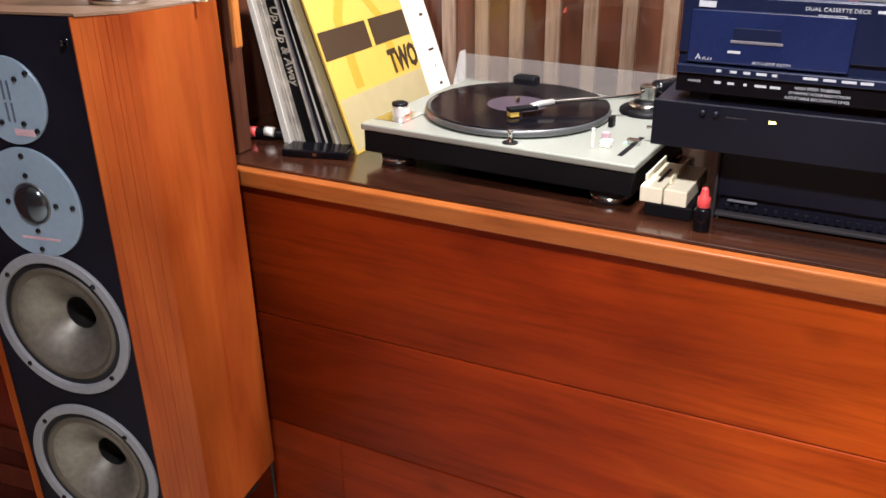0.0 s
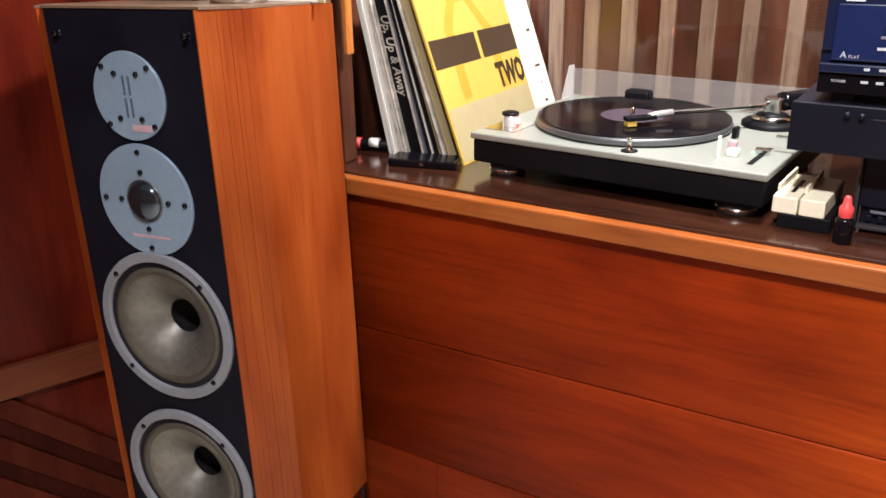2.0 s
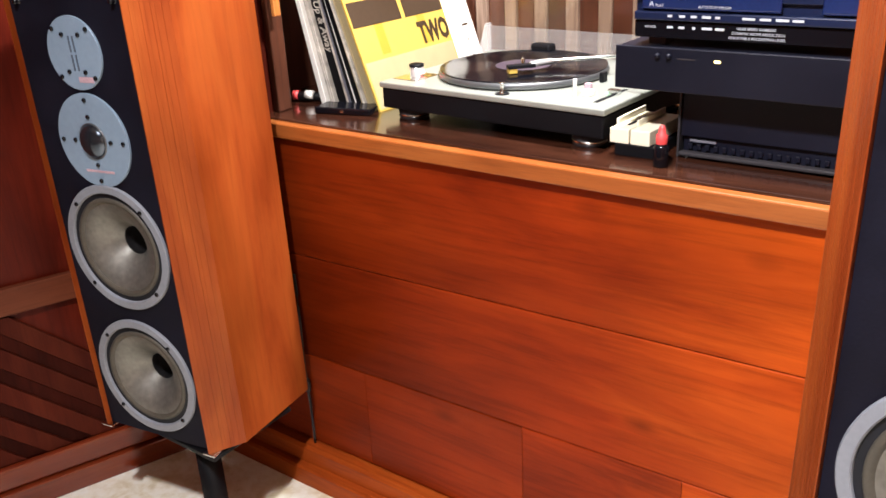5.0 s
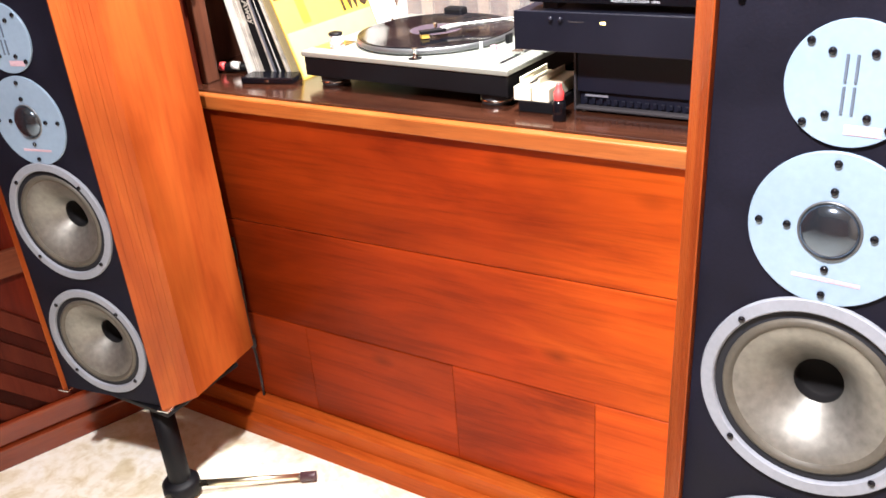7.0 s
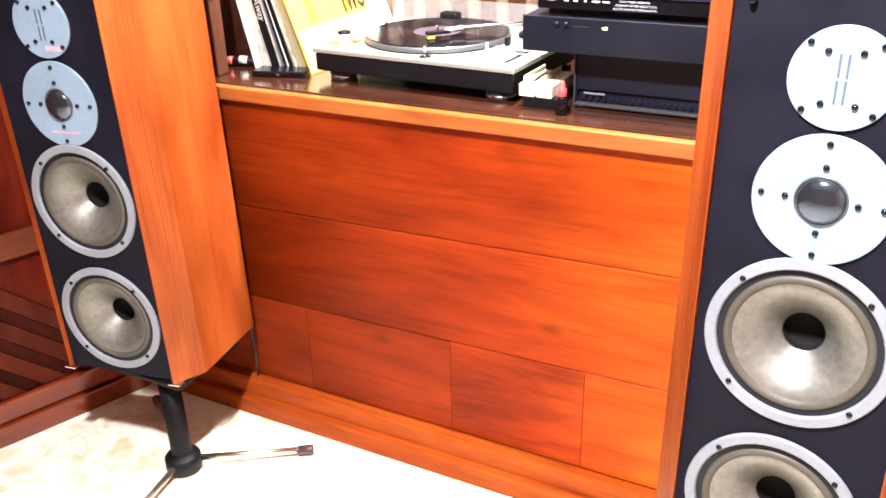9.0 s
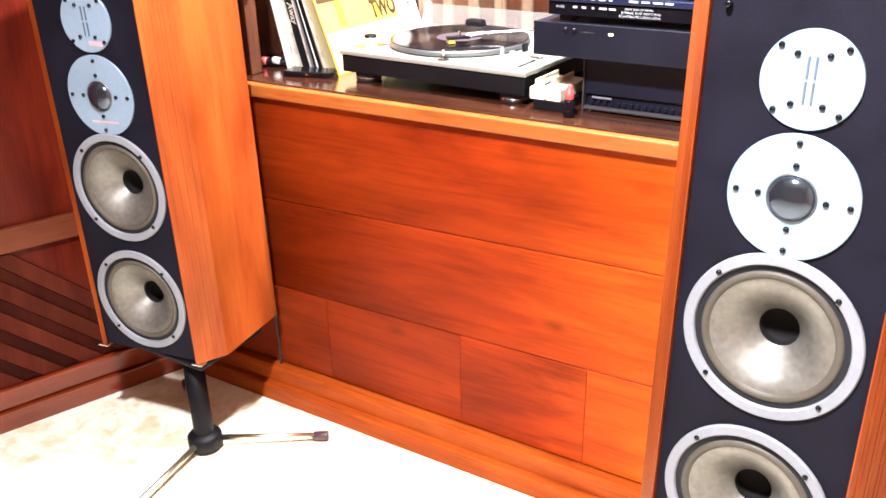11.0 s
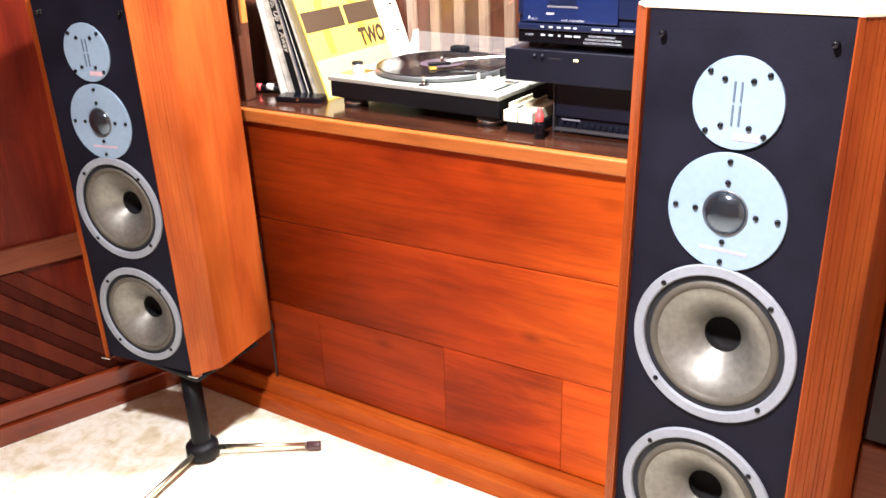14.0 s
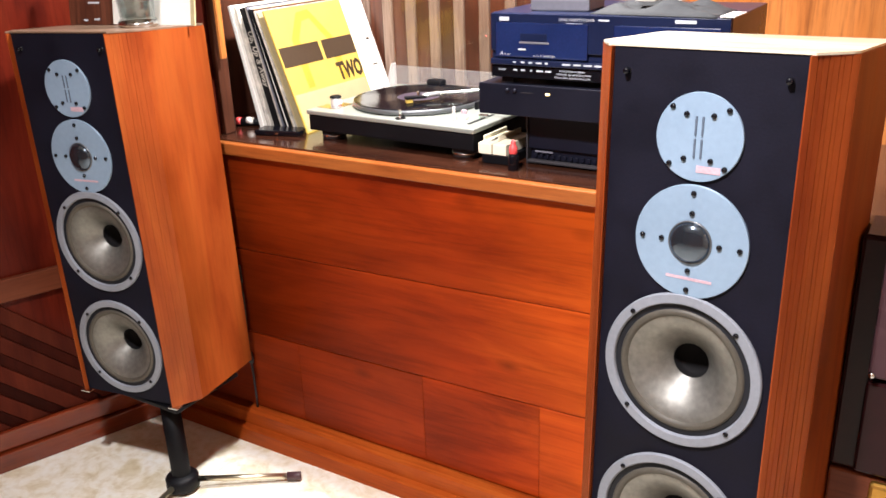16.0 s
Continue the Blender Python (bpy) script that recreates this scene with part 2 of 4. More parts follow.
M["cloth"] = plain("dark_cloth", (0.03, 0.032, 0.035), 0.8, 0, 0.3, 30, 0.4)
M["shell"] = clear("clear_acrylic", (0.97, 0.96, 0.94), 0.035, 0.03)
M["frost"] = clear("frosted_strip", (0.93, 0.92, 0.90), 0.09, 1.0, "ShaderNodeBsdfDiffuse")
M["glass"] = clear("jar_glass", (0.80, 0.86, 0.86), 0.25, 0.02)
M["plum"] = plain("plum_sheen_lacquer", (0.075, 0.036, 0.042), 0.3, 0, 0.3, 10, 0, 0.12)
M["old_brass"] = plain("old_brass", (0.50, 0.27, 0.06), 0.42, 1.0, 0.2, 30)
M["maroon"] = plain("maroon_lacquer", (0.020, 0.006, 0.007), 0.25, 0, 0.3, 10, 0, 0.12)
M["unit"] = plain("blue_black_case", (0.0058, 0.0064, 0.0135), 0.4, 0, 0.2, 40, 0, 0.22)
M["slot"] = plain("ribbon_grey", (0.085, 0.11, 0.15), 0.5, 0.1, 0.2, 60)
# diffuse white haze painted for a reflection in clear acrylic
M["lid_glint"] = clear("lid_glint_haze", (0.90, 0.89, 0.87), 0.22, 1.0, "ShaderNodeBsdfDiffuse")
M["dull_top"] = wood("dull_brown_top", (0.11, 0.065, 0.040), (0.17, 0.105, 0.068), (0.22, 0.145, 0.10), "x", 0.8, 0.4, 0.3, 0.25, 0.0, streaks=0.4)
M["led_y"] = glowing("amber_led", (1.0, 0.75, 0.25), 6)
M["led_g"] = glowing("green_led", (0.2, 1.0, 0.35), 5)
M["led_r"] = glowing("red_strobe", (1.0, 0.12, 0.10), 12)


# ---- mesh helpers ----
def finish(bm, name, material, smooth=False):
    me = bpy.data.meshes.new(name)
    bmesh.ops.recalc_face_normals(bm, faces=bm.faces)
    bm.to_mesh(me)
    bm.free()
    for mt in (material if isinstance(material, (list, tuple)) else [material]):
        me.materials.append(mt)
    if smooth:
        for p in me.polygons:
            p.use_smooth = True
    return me


def box_bm(x0, x1, y0, y1, z0, z1, bevel=0.0, seg=2, bm=None):
    b = bmesh.new()
    bmesh.ops.create_cube(b, size=1)
    for v in b.verts:
        v.co = Vector(((x0 + x1) / 2 + v.co.x * (x1 - x0), (y0 + y1) / 2 + v.co.y * (y1 - y0), (z0 + z1) / 2 + v.co.z * (z1 - z0)))
    if bevel:
        bmesh.ops.bevel(b, geom=b.edges[:], offset=bevel, segments=seg, affect="EDGES", profile=0.5)
    if bm is None:
        return b
    me = bpy.data.meshes.new("tmp")
    b.to_mesh(me)
    b.free()
    bm.from_mesh(me)
    bpy.data.meshes.remove(me)
    return bm


def lathe_bm(profile, seg=48, axis="y"):
    """Turns (radius, along) pairs about an axis."""
    bm = bmesh.new()
    rings = []
    for r, a in profile:
        ring = []
        for i in range(seg if r > 1e-6 else 1):
            t = 2 * math.pi * i / seg
            c, s = r * math.cos(t), r * math.sin(t)
            ring.append(bm.verts.new((c, a, s) if axis == "y" else (c, s, a) if axis == "z" else (a, c, s)))
        rings.append(ring)
    for p, q in zip(rings, rings[1:]):
        n = max(len(p), len(q))
        if n == 1:
            continue
        for i in range(n):
            j = (i + 1) % n
            vs = [p[i % len(p)], p[j % len(p)], q[j % len(q)], q[i % len(q)]]
            uniq = list(dict.fromkeys(vs))
            if len(uniq) > 2:
                bm.faces.new(uniq)
    return bm


def extrude_bm(outline, z0, z1):
    """An upright prism over an outline in x and y."""
    bm = bmesh.new()
    lo = [bm.verts.new((x, y, z0)) for x, y in outline]
    hi = [bm.verts.new((x, y, z1)) for x, y in outline]
    bm.faces.new(lo)
    bm.faces.new(hi)
    n = len(lo)
    for i in range(n):
        j = (i + 1) % n
        bm.faces.new((lo[i], lo[j], hi[j], hi[i]))
    return bm


def tube_bm(points, radius, seg=10):
    """A round bar along a line of points."""
    bm = bmesh.new()
    pts = [Vector(p) for p in points]
    rings = []
    for i, p in enumerate(pts):
        d = (pts[min(i + 1, len(pts) - 1)] - pts[max(i - 1, 0)]).normalized()
        side = d.cross(Vector((0, 0, 1)))
        side = side.normalized() if side.length > 1e-4 else Vector((1, 0, 0))
        up = side.cross(d).normalized()
        rings.append([bm.verts.new(p + radius * (math.cos(2 * math.pi * k / seg) * side + math.sin(2 * math.pi * k / seg) * up)) for k in range(seg)])
    for a, b in zip(rings, rings[1:]):
        for k in range(seg):
            bm.faces.new((a[k], a[(k + 1) % seg], b[(k + 1) % seg], b[k]))
    bm.faces.new(rings[0])
    bm.faces.new(rings[-1])
    return bm


def part(name, bm, material, parent, label="", at=None, smooth=False):
    ob = new(name, finish(bm, name, material, smooth))
    ob.parent = parent
    if at is not None:
        ob.matrix_local = at if isinstance(at, Matrix) else Matrix.Translation(at)
    return tagged(ob, label)


def share(name, mesh, parent, at):
    ob = new(name, mesh)
    ob.parent = parent
    ob.matrix_local = at if isinstance(at, Matrix) else Matrix.Translation(at)
    return ob


def thing(name, m, label, category, group="", kind=""):
    ob = new(name)
    ob.empty_display_size = 0.05
    ob.matrix_world = m if isinstance(m, Matrix) else Matrix.Translation(m)
    return tagged(ob, label, category, group, kind)


def structure(name, bm, material, label, category, smooth=False, at=None):
    ob = new(name, finish(bm, name, material, smooth))
    if at is not None:
        ob.matrix_world = at
    return tagged(ob, label, category, kind="structure")


def text_mesh(words, size, material, depth=0.0002, bold=0.0, stretch=1.0, slant=0.0):
    cu = bpy.data.curves.new("words", "FONT")
    cu.body, cu.size, cu.extrude, cu.offset, cu.shear = words, size, depth, bold, slant
    cu.align_x, cu.align_y, cu.resolution_u = "LEFT", "BOTTOM_BASELINE", 2
    ob = new("words", cu)
    me = bpy.data.meshes.new_from_object(ob.evaluated_get(bpy.context.evaluated_depsgraph_get()))
    bpy.data.objects.remove(ob)
    bpy.data.curves.remove(cu)
    for v in me.vertices:
        v.co.x *= stretch
    me.materials.clear()
    me.materials.append(material)
    return me


# ---- large structure ----
SHELF = 0.805
structure("floor", box_bm(-2.2, 2.2, -2.2, 1.9, -0.1, 0), M["floor"], "pale cream mottled sheet flooring", "floor")
structure("ceiling", box_bm(-2.2, 2.2, -2.2, 1.9, 2.4, 2.5), M["ceil"], "plain off-white painted ceiling", "ceiling")
# out of view; pale so that it brightens the loudspeaker's side
structure("wall_east", box_bm(2.1, 2.2, -2.1, 1.9, 0, 2.4), M["bounce_wall"], "unseen wood side wall paled to bounce light", "wall")
structure("wall_south", box_bm(-2.2, 2.2, -2.2, -2.1, 0, 2.4), M["room"], "brown wood panelled wall", "wall")
structure("wall_west", box_bm(-2.2, -2.1, -2.1, 1.9, 0, 2.4), M["room"], "brown wood panelled wall", "wall")
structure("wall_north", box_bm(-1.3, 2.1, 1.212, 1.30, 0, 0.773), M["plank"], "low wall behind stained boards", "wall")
structure("niche_back", box_bm(-1.3, 2.1, 1.725, 1.80, 0.70, 2.4), [M["orange"]], "warm orange varnished wood back of the niche", "wall")
structure("niche_side", box_bm(-0.98, -0.93, 1.25, 1.725, SHELF, 1.9), M["niche"], "dark varnished wooden side of the niche", "wall")
structure("niche_head", box_bm(-1.3, 2.1, 1.20, 1.725, 1.9, 2.4), M["niche"], "dark wood front above the niche", "wall")
structure("wall_pier", box_bm(-1.3, -0.829, 1.212, 1.25, 0.773, 1.9), M["slant_dark"], "dark wood pier beside the niche", "wall")
# shade on the post is put into its wood colour
structure("niche_post", box_bm(-0.828, -0.812, 1.240, 1.275, SHELF, 1.9, 0.003), M["niche"], "niche edge post darkened for shade", "post")
# the post's lit upper part, built as a separate bright strip
structure("niche_trim", box_bm(-0.7985, -0.7895, 1.2360, 1.2520, 0.984, 1.9, 0.002), M["orange"], "lit upper part of the niche post as an orange strip", "trim")
structure("shelf", box_bm(-0.98, 2.1, 1.207, 1.725, 0.774, SHELF, 0.002), M["shelf"], "dark brown glossy wooden shelf of the niche", "shelf")
structure("shelf_lip", box_bm(-0.95, 2.1, 1.186, 1.206, 0.774, SHELF - 0.003, 0.003), M["lip"], "light orange wooden edge strip of the shelf", "trim")

# base of the back wall, in two steps
base = bmesh.new()
prof = [(1.212, 0.0), (1.158, 0.0), (1.158, 0.040), (1.162, 0.045), (1.176, 0.047), (1.176, 0.082), (1.181, 0.090), (1.212, 0.092)]
for x in (-1.12, 2.1):
    for y, z in prof:
        base.verts.new((x, y, z))
base.verts.ensure_lookup_table()
n = len(prof)
base.faces.new(base.verts[:n])
base.faces.new(base.verts[n:])
for i in range(n):
    j = (i + 1) % n
    base.faces.new((base.verts[i], base.verts[j], base.verts[n + j], base.verts[n + i]))
structure("baseboard", base, M["base"], "stepped orange-brown wooden baseboard", "baseboard")

# left wall: its foot runs from the corner towards the room at a slant
LEFT = Matrix.Translation((-1.106, 1.19, 0)) @ Matrix.Rotation(radians(-20.6), 4, "Z")
wall_left = structure("wall_left", box_bm(-0.10, -0.012, -2.6, 0.1, 0, 2.4), M["left"], "dark red varnished wooden side wall", "wall", at=LEFT)


def length_board(name, x0, x1, z0, z1, y0, y1, material, bevel, label, category):
    b = box_bm(0, y1 - y0, -x1, -x0, z0, z1, bevel)
    ob = structure(name, b, material, label, category, at=LEFT @ Matrix.Translation((0, y0, 0)) @ Matrix.Rotation(radians(90), 4, "Z"))
    return ob


length_board("side_baseboard", 0.0, 0.022, 0.0, 0.050, -2.5, 0.0, M["base2"], 0.003, "reddish-brown lower baseboard of the side wall", "baseboard")
length_board("side_baseboard_cap", -0.008, 0.012, 0.052, 0.104, -2.5, 0.0, M["base2"], 0.006, "glossy upper step of the side baseboard", "baseboard")
length_board("side_rail", -0.012, 0.004, 0.437, 0.495, -2.5, 0.0, M["rail"], 0.003, "light wooden rail along the side wall", "trim")
length_board("side_stile", -0.012, 0.0, 0.50, 2.3, -0.54, -0.50, M["left"], 0.003, "dark red upright strip on the side wall", "trim")


# ---- loudspeakers ----
def cabinet_outline(groove):
    """Half-width front 0.128, a ribbed slanting corner, then the side."""
    right = []
    a, b = Vector((0.128, -0.006)), Vector((0.168, 0.050))
    out = Vector((b.y - a.y, a.x - b.x)).normalized()
    # start of each rib along the corner, and how deep the line after it is cut
    ribs = [(0.0, 0.55), (0.15, 0.25), (0.25, 0.80), (0.38, 0.30), (0.47, 0.95), (0.60, 0.40), (0.69, 0.65), (0.84, 0.25), (1.0, 0.0)]
    for (u, deep), (v, _) in zip(ribs, ribs[1:]):
        p, q = a.lerp(b, u), a.lerp(b, v - 0.020)
        cut = out * groove * deep
        right += [p, q, q - cut, a.lerp(b, v - 0.004) - cut]
    right += [b, Vector((0.168, 0.245)), Vector((0.160, 0.253))]
    left = [Vector((-p.x, p.y)) for p in reversed(right)]
    hollow = [Vector((-0.1262, -0.006)), Vector((-0.1262, 0.075)), Vector((0.1262, 0.075)), Vector((0.1262, -0.006))]
    return [tuple(p) for p in right + left + hollow]


def baffle_bm(half, low, top, y, centres, r, seg=48):
    """A flat front panel with round holes, each in a square of its own."""
    bm = bmesh.new()
    def quad(x0, x1, z0, z1):
        bm.faces.new([bm.verts.new((x, y, z)) for x, z in ((x0, z0), (x1, z0), (x1, z1), (x0, z1))])
    z = low
    for c in sorted(centres):
        quad(-half, half, z, c - 0.1155)
        inner, outer = [], []
        for i in range(seg):
            a = 2 * math.pi * i / seg
            k = 1 / max(abs(math.cos(a)), abs(math.sin(a)))
            inner.append(bm.verts.new((r * math.cos(a), y, c + r * math.sin(a))))
            outer.append(bm.verts.new((half * k * math.cos(a), y, c + 0.1155 * k * math.sin(a))))
        for i in range(seg):
            j = (i + 1) % seg
            bm.faces.new((inner[i], inner[j], outer[j], outer[i]))
        z = c + 0.1155
    quad(-half, half, z, top)
    bmesh.ops.remove_doubles(bm, verts=bm.verts[:], dist=1e-5)
    return bm


def screw_mesh():
    return finish(lathe_bm([(0, -0.0030), (0.0018, -0.0026), (0.0035, -0.0014), (0.0039, 0.0008), (0, 0.0010)], 14), "screw", M["gloss"], True)


SCREW = screw_mesh()
SLOT = finish(box_bm(-0.0012, 0.0012, -0.0012, 0.001, -0.0125, 0.0125), "ribbon_slot", M["slot"])


def loudspeaker(m, label, top_wood, top_label, fall=0.0, groove=0.0024):
    sp = thing("loudspeaker", m, label, "loudspeaker", "pair of loudspeakers")
    low, top = -0.012, 0.814
    bm = extrude_bm(cabinet_outline(groove), low, top - 0.0035)
    for v in bm.verts:
        if v.co.z > 0.5:
            v.co.z -= fall * max(0.0, v.co.y) / 0.25
    part("cabinet", bm, M["veneer"], sp)
    ol = [(-0.167, 0.052), (-0.163, 0.042), (-0.132, -0.003), (-0.1262, 0.002), (0.1262, 0.002), (0.132, -0.003), (0.163, 0.042), (0.167, 0.052), (0.165, 0.246), (0.158, 0.253), (-0.158, 0.253), (-0.165, 0.246)]
    lid = extrude_bm(ol, top - 0.0030, top)
    for v in lid.verts:
        v.co.z -= fall * max(0.0, v.co.y) / 0.25
    part("top_panel", lid, top_wood, sp, top_label)
    part("baffle", baffle_bm(0.1258, low + 0.001, top - 0.0040, 0.0040, (0.3704, 0.1175), 0.104), M["black"], sp, "matt black front panel")

    def plate(name, r, v, label):
        prof = [(0, -0.0115), (r * 0.99, -0.0115), (r, -0.0108), (r, -0.007), (0, -0.007)]
        return part(name, lathe_bm(prof, 64), M["plate"], sp, label, (0, 0.0115, v))

    tw = plate("tweeter", 0.058, 0.7012, "round pale blue-grey tweeter plate")
    for dx, dz in ((0.0372, 0.0375), (-0.0372, 0.0375), (0.0372, -0.0375), (-0.0372, -0.0375), (0.018, 0.029), (-0.018, 0.029), (0.018, -0.029), (-0.018, -0.029)):
        share("screw", SCREW, tw, (dx, -0.0125, dz))
    for dx in (-0.0045, 0.0045):
        for dz in (-0.0145, 0.0145):
            share("ribbon_slot", SLOT, tw, (dx, -0.0118, dz))
    part("printed_bar", box_bm(0.000, 0.032, -0.0122, -0.0112, -0.0455, -0.0365), M["pink"], tw)

    mid = plate("midrange", 0.0785, 0.5600, "round pale blue-grey midrange plate")
    for k in range(4):
        c, s = (1, 0, -1, 0)[k], (0, 1, 0, -1)[k]
        for r in (0.0674, 0.0400):
            share("screw", SCREW, mid, (c * r, -0.0125, s * r))
    ring = [(0.0276, -0.0110), (0.0280, -0.0132), (0.0290, -0.0136), (0.0300, -0.0128), (0.0304, -0.0110)]
    part("trim_ring", lathe_bm(ring, 48), M["rimgrey"], mid, "", None, True)
    dome = [(0.0280 * math.cos(a), -0.0115 - 0.013 * math.sin(a)) for a in [i * math.pi / 20 for i in range(11)]]
    part("dome", lathe_bm(dome, 40), M["dome"], mid, "dark metal dome", None, True)
    part("printed_bar", box_bm(-0.030, 0.034, -0.0120, -0.0112, -0.0530, -0.0492), M["pink"], mid)

    for v in (0.3704, 0.1175):
        frame_prof = [(0.0985, -0.006), (0.0995, -0.0125), (0.1010, -0.0140), (0.1130, -0.0140), (0.1145, -0.0120), (0.1145, -0.007)]
        wf = part("woofer", lathe_bm(frame_prof, 72), M["ring"], sp, "grey metal woofer frame", (0, 0.0125, v))
        sur = [(0.0992, -0.0088), (0.0925, -0.0082), (0.0905, -0.0090)]
        roll = [(0.0906, -0.0090), (0.0895, -0.0110), (0.0860, -0.0126), (0.0825, -0.0112), (0.0795, -0.0078)]
        part("gasket", lathe_bm(sur, 64), M["surround"], wf, "dark rubber gasket", None, True)
        part("roll_surround", lathe_bm(roll, 64), M["roll"], wf, "brown-grey rubber roll", None, True)
        cone = [(0.0797, -0.0080)] + [(0.0797 - 0.0535 * u, -0.0080 + 0.0390 * (u ** 1.6)) for u in [i / 12 for i in range(1, 13)]]
        part("cone", lathe_bm(cone, 64), M["cone"], wf, "cream shiny paper cone", None, True)
        cap = [(0.0264, 0.0306), (0.0260, 0.0330), (0.0256, 0.0440)] + [(0.0256 * math.cos(a), 0.0440 + 0.006 * math.sin(a)) for a in [i * math.pi / 12 for i in range(1, 7)]]
        part("dust_cap", lathe_bm(cap, 36), M["cap"], wf, "black sunken dust cap", None, True)
        for sx in (-0.0739, 0.0739):
            for sz in (-0.0739, 0.0739):
                share("screw", SCREW, wf, (sx, -0.0145, sz))
    for sx in (-0.1052, 0.1052):
        for v in (0.7797,):
            part("grille_peg", lathe_bm([(0, -0.018), (0.0035, -0.018), (0.0045, -0.015), (0.0045, -0.008), (0.0065, -0.0078), (0.0065, -0.0085)], 16), M["gloss"], sp, "", (sx, 0.0125, v), True)
    for sx in (-0.128, 0.128):
        part("corner_cap", box_bm(sx - 0.013, sx + 0.013, -0.008, 0.012, low - 0.004, low, 0.001), M["chrome"], sp, "small silver bottom corner")
    return sp


# the top of this cabinet slopes down a little towards its back
FALL = 0.014
LEFT_SP = pose(-0.8642, 0.8858, 0.2720, -0.00, -0.77, 8.78)
RIGHT_SP = pose(0.3958, 0.8522, 0.2934, -3.33, -0.69, -6.38)
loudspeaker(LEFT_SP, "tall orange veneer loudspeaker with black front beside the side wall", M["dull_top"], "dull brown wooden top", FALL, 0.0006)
# this top is paled for glare; its twin keeps dull brown wood
loudspeaker(RIGHT_SP, "tall orange veneer loudspeaker with black front and bare top", M["top"], "wooden top painted pale for glare")


def speaker_stand(place, top, label):
    st = thing("speaker_stand", Matrix.Translation(place), label, "speaker stand", "stands of the loudspeakers")
    part("hub", lathe_bm([(0, 0.0), (0.034, 0.0), (0.039, 0.004), (0.039, 0.030), (0.034, 0.036), (0.020, 0.042), (0, 0.042)], 32, "z"), M["plastic"], st, "", (0, 0, 0.006), True)
    part("column", lathe_bm([(0.0225, 0.045), (0.0225, top - 0.012), (0, top - 0.012)], 24, "z"), M["plastic"], st, "", None, True)
    part("top_plate", box_bm(-0.15, 0.065, -0.035, 0.16, top - 0.012, top - 0.002, 0.002), M["plastic"], st)
    for deg in (35.0, 278.0, 146.0):
        d = Vector((math.cos(radians(deg)), math.sin(radians(deg)), 0))
        leg = part("leg", tube_bm([d * 0.034 + Vector((0, 0, 0.026)), d * 0.255 + Vector((0, 0, 0.016))], 0.0072, 14), M["brass"], st, "pale brass tube leg", None, True)
        part("rubber_tip", tube_bm([d * 0.250 + Vector((0, 0, 0.0152)), d * 0.279 + Vector((0, 0, 0.0142)), d * 0.283 + Vector((0, 0, 0.014))], 0.0105, 14), M["tip"], leg, "", None, True)
    return st


speaker_stand((-0.792, 0.935, 0), 0.2580, "black column stand on three brass tube legs")
speaker_stand((0.43, 0.98, 0), 0.270, "black column stand on brass tube legs under a loudspeaker")

# ---- things on the left loudspeaker ----
def on_left(u, w):
    return LEFT_SP @ Vector((u, w, 0.8143 - FALL * w / 0.25))


white_album = thing("record_sleeve", Matrix.Translation(on_left(0.085, 0.195)) @ Matrix.Rotation(radians(7.85), 4, "Z") @ Matrix.Rotation(radians(-9), 4, "X"), "white card record sleeve standing on a loudspeaker", "record sleeve")
part("card", box_bm(-0.118, 0.092, -0.002, 0.002, 0.0, 0.20, 0.0008), M["white"], white_album)
part("spine_edge", box_bm(0.0922, 0.102, -0.0025, 0.0025, 0.0, 0.20), M["beige"], white_album)
part("printed_shape", box_bm(-0.04, 0.03, -0.0032, -0.0021, 0.10, 0.17), M["ink"], white_album)
jar = thing("glass_jar", Matrix.Translation(on_left(0.090, 0.135)), "thick clear glass jar on the loudspeaker", "jar")
part("bowl", lathe_bm([(0, 0.0), (0.036, 0.0), (0.039, 0.004), (0.039, 0.012), (0.034, 0.018), (0.036, 0.045), (0.041, 0.09), (0.038, 0.09), (0.033, 0.046), (0.030, 0.020), (0, 0.016)], 36, "z"), M["glass"], jar, "", None, True)
part("foot_ring", lathe_bm([(0.037, 0.001), (0.0395, 0.004), (0.0395, 0.010), (0.037, 0.012)], 36, "z"), M["chrome"], jar, "", None, True)
dark_case = thing("disc_case", Matrix.Translation(on_left(-0.085, 0.200)) @ Matrix.Rotation(radians(10), 4, "Z") @ Matrix.Rotation(radians(-8), 4, "X"), "dark disc case with pale print leaning on the wall side", "case")
part("case", box_bm(-0.07, 0.055, -0.005, 0.005, 0.0, 0.12, 0.001), M["niche"], dark_case)
for dx, dz, w in ((-0.03, 0.008, 0.012), (0.0, 0.010, 0.014), (-0.015, 0.045, 0.030)):
    part("printed_bar", box_bm(dx, dx + w, -0.0062, -0.0051, dz, dz + 0.004), M["print"], dark_case)

# ---- turntable ----
TT = Matrix.Translation((-0.602, 1.290, SHELF)) @ Matrix.Rotation(radians(-2.9), 4, "Z")
tt = thing("turntable", TT, "silver and black record player with its clear lid open", "record player")
part("plinth", box_bm(0.003, 0.447, 0.004, 0.348, 0.020, 0.0560, 0.003), M["plastic"], tt, "black plinth")
part("deck_plate", box_bm(0, 0.45, 0, 0.352, 0.0565, 0.067, 0.0025), M["silver"], tt, "silver-painted top plate")
for fx in (0.045, 0.405):
    for fy in (0.04, 0.31):
        foot = part("foot", lathe_bm([(0, 0), (0.026, 0), (0.028, 0.004), (0.028, 0.016), (0.024, 0.020), (0, 0.020)], 28, "z"), M["rubber"], tt, "", (fx, fy, 0), True)
        part("foot_trim", lathe_bm([(0.0282, 0.0050), (0.0290, 0.0060), (0.0290, 0.0085), (0.0282, 0.0095)], 28, "z"), M["chrome"], foot, "", None, True)
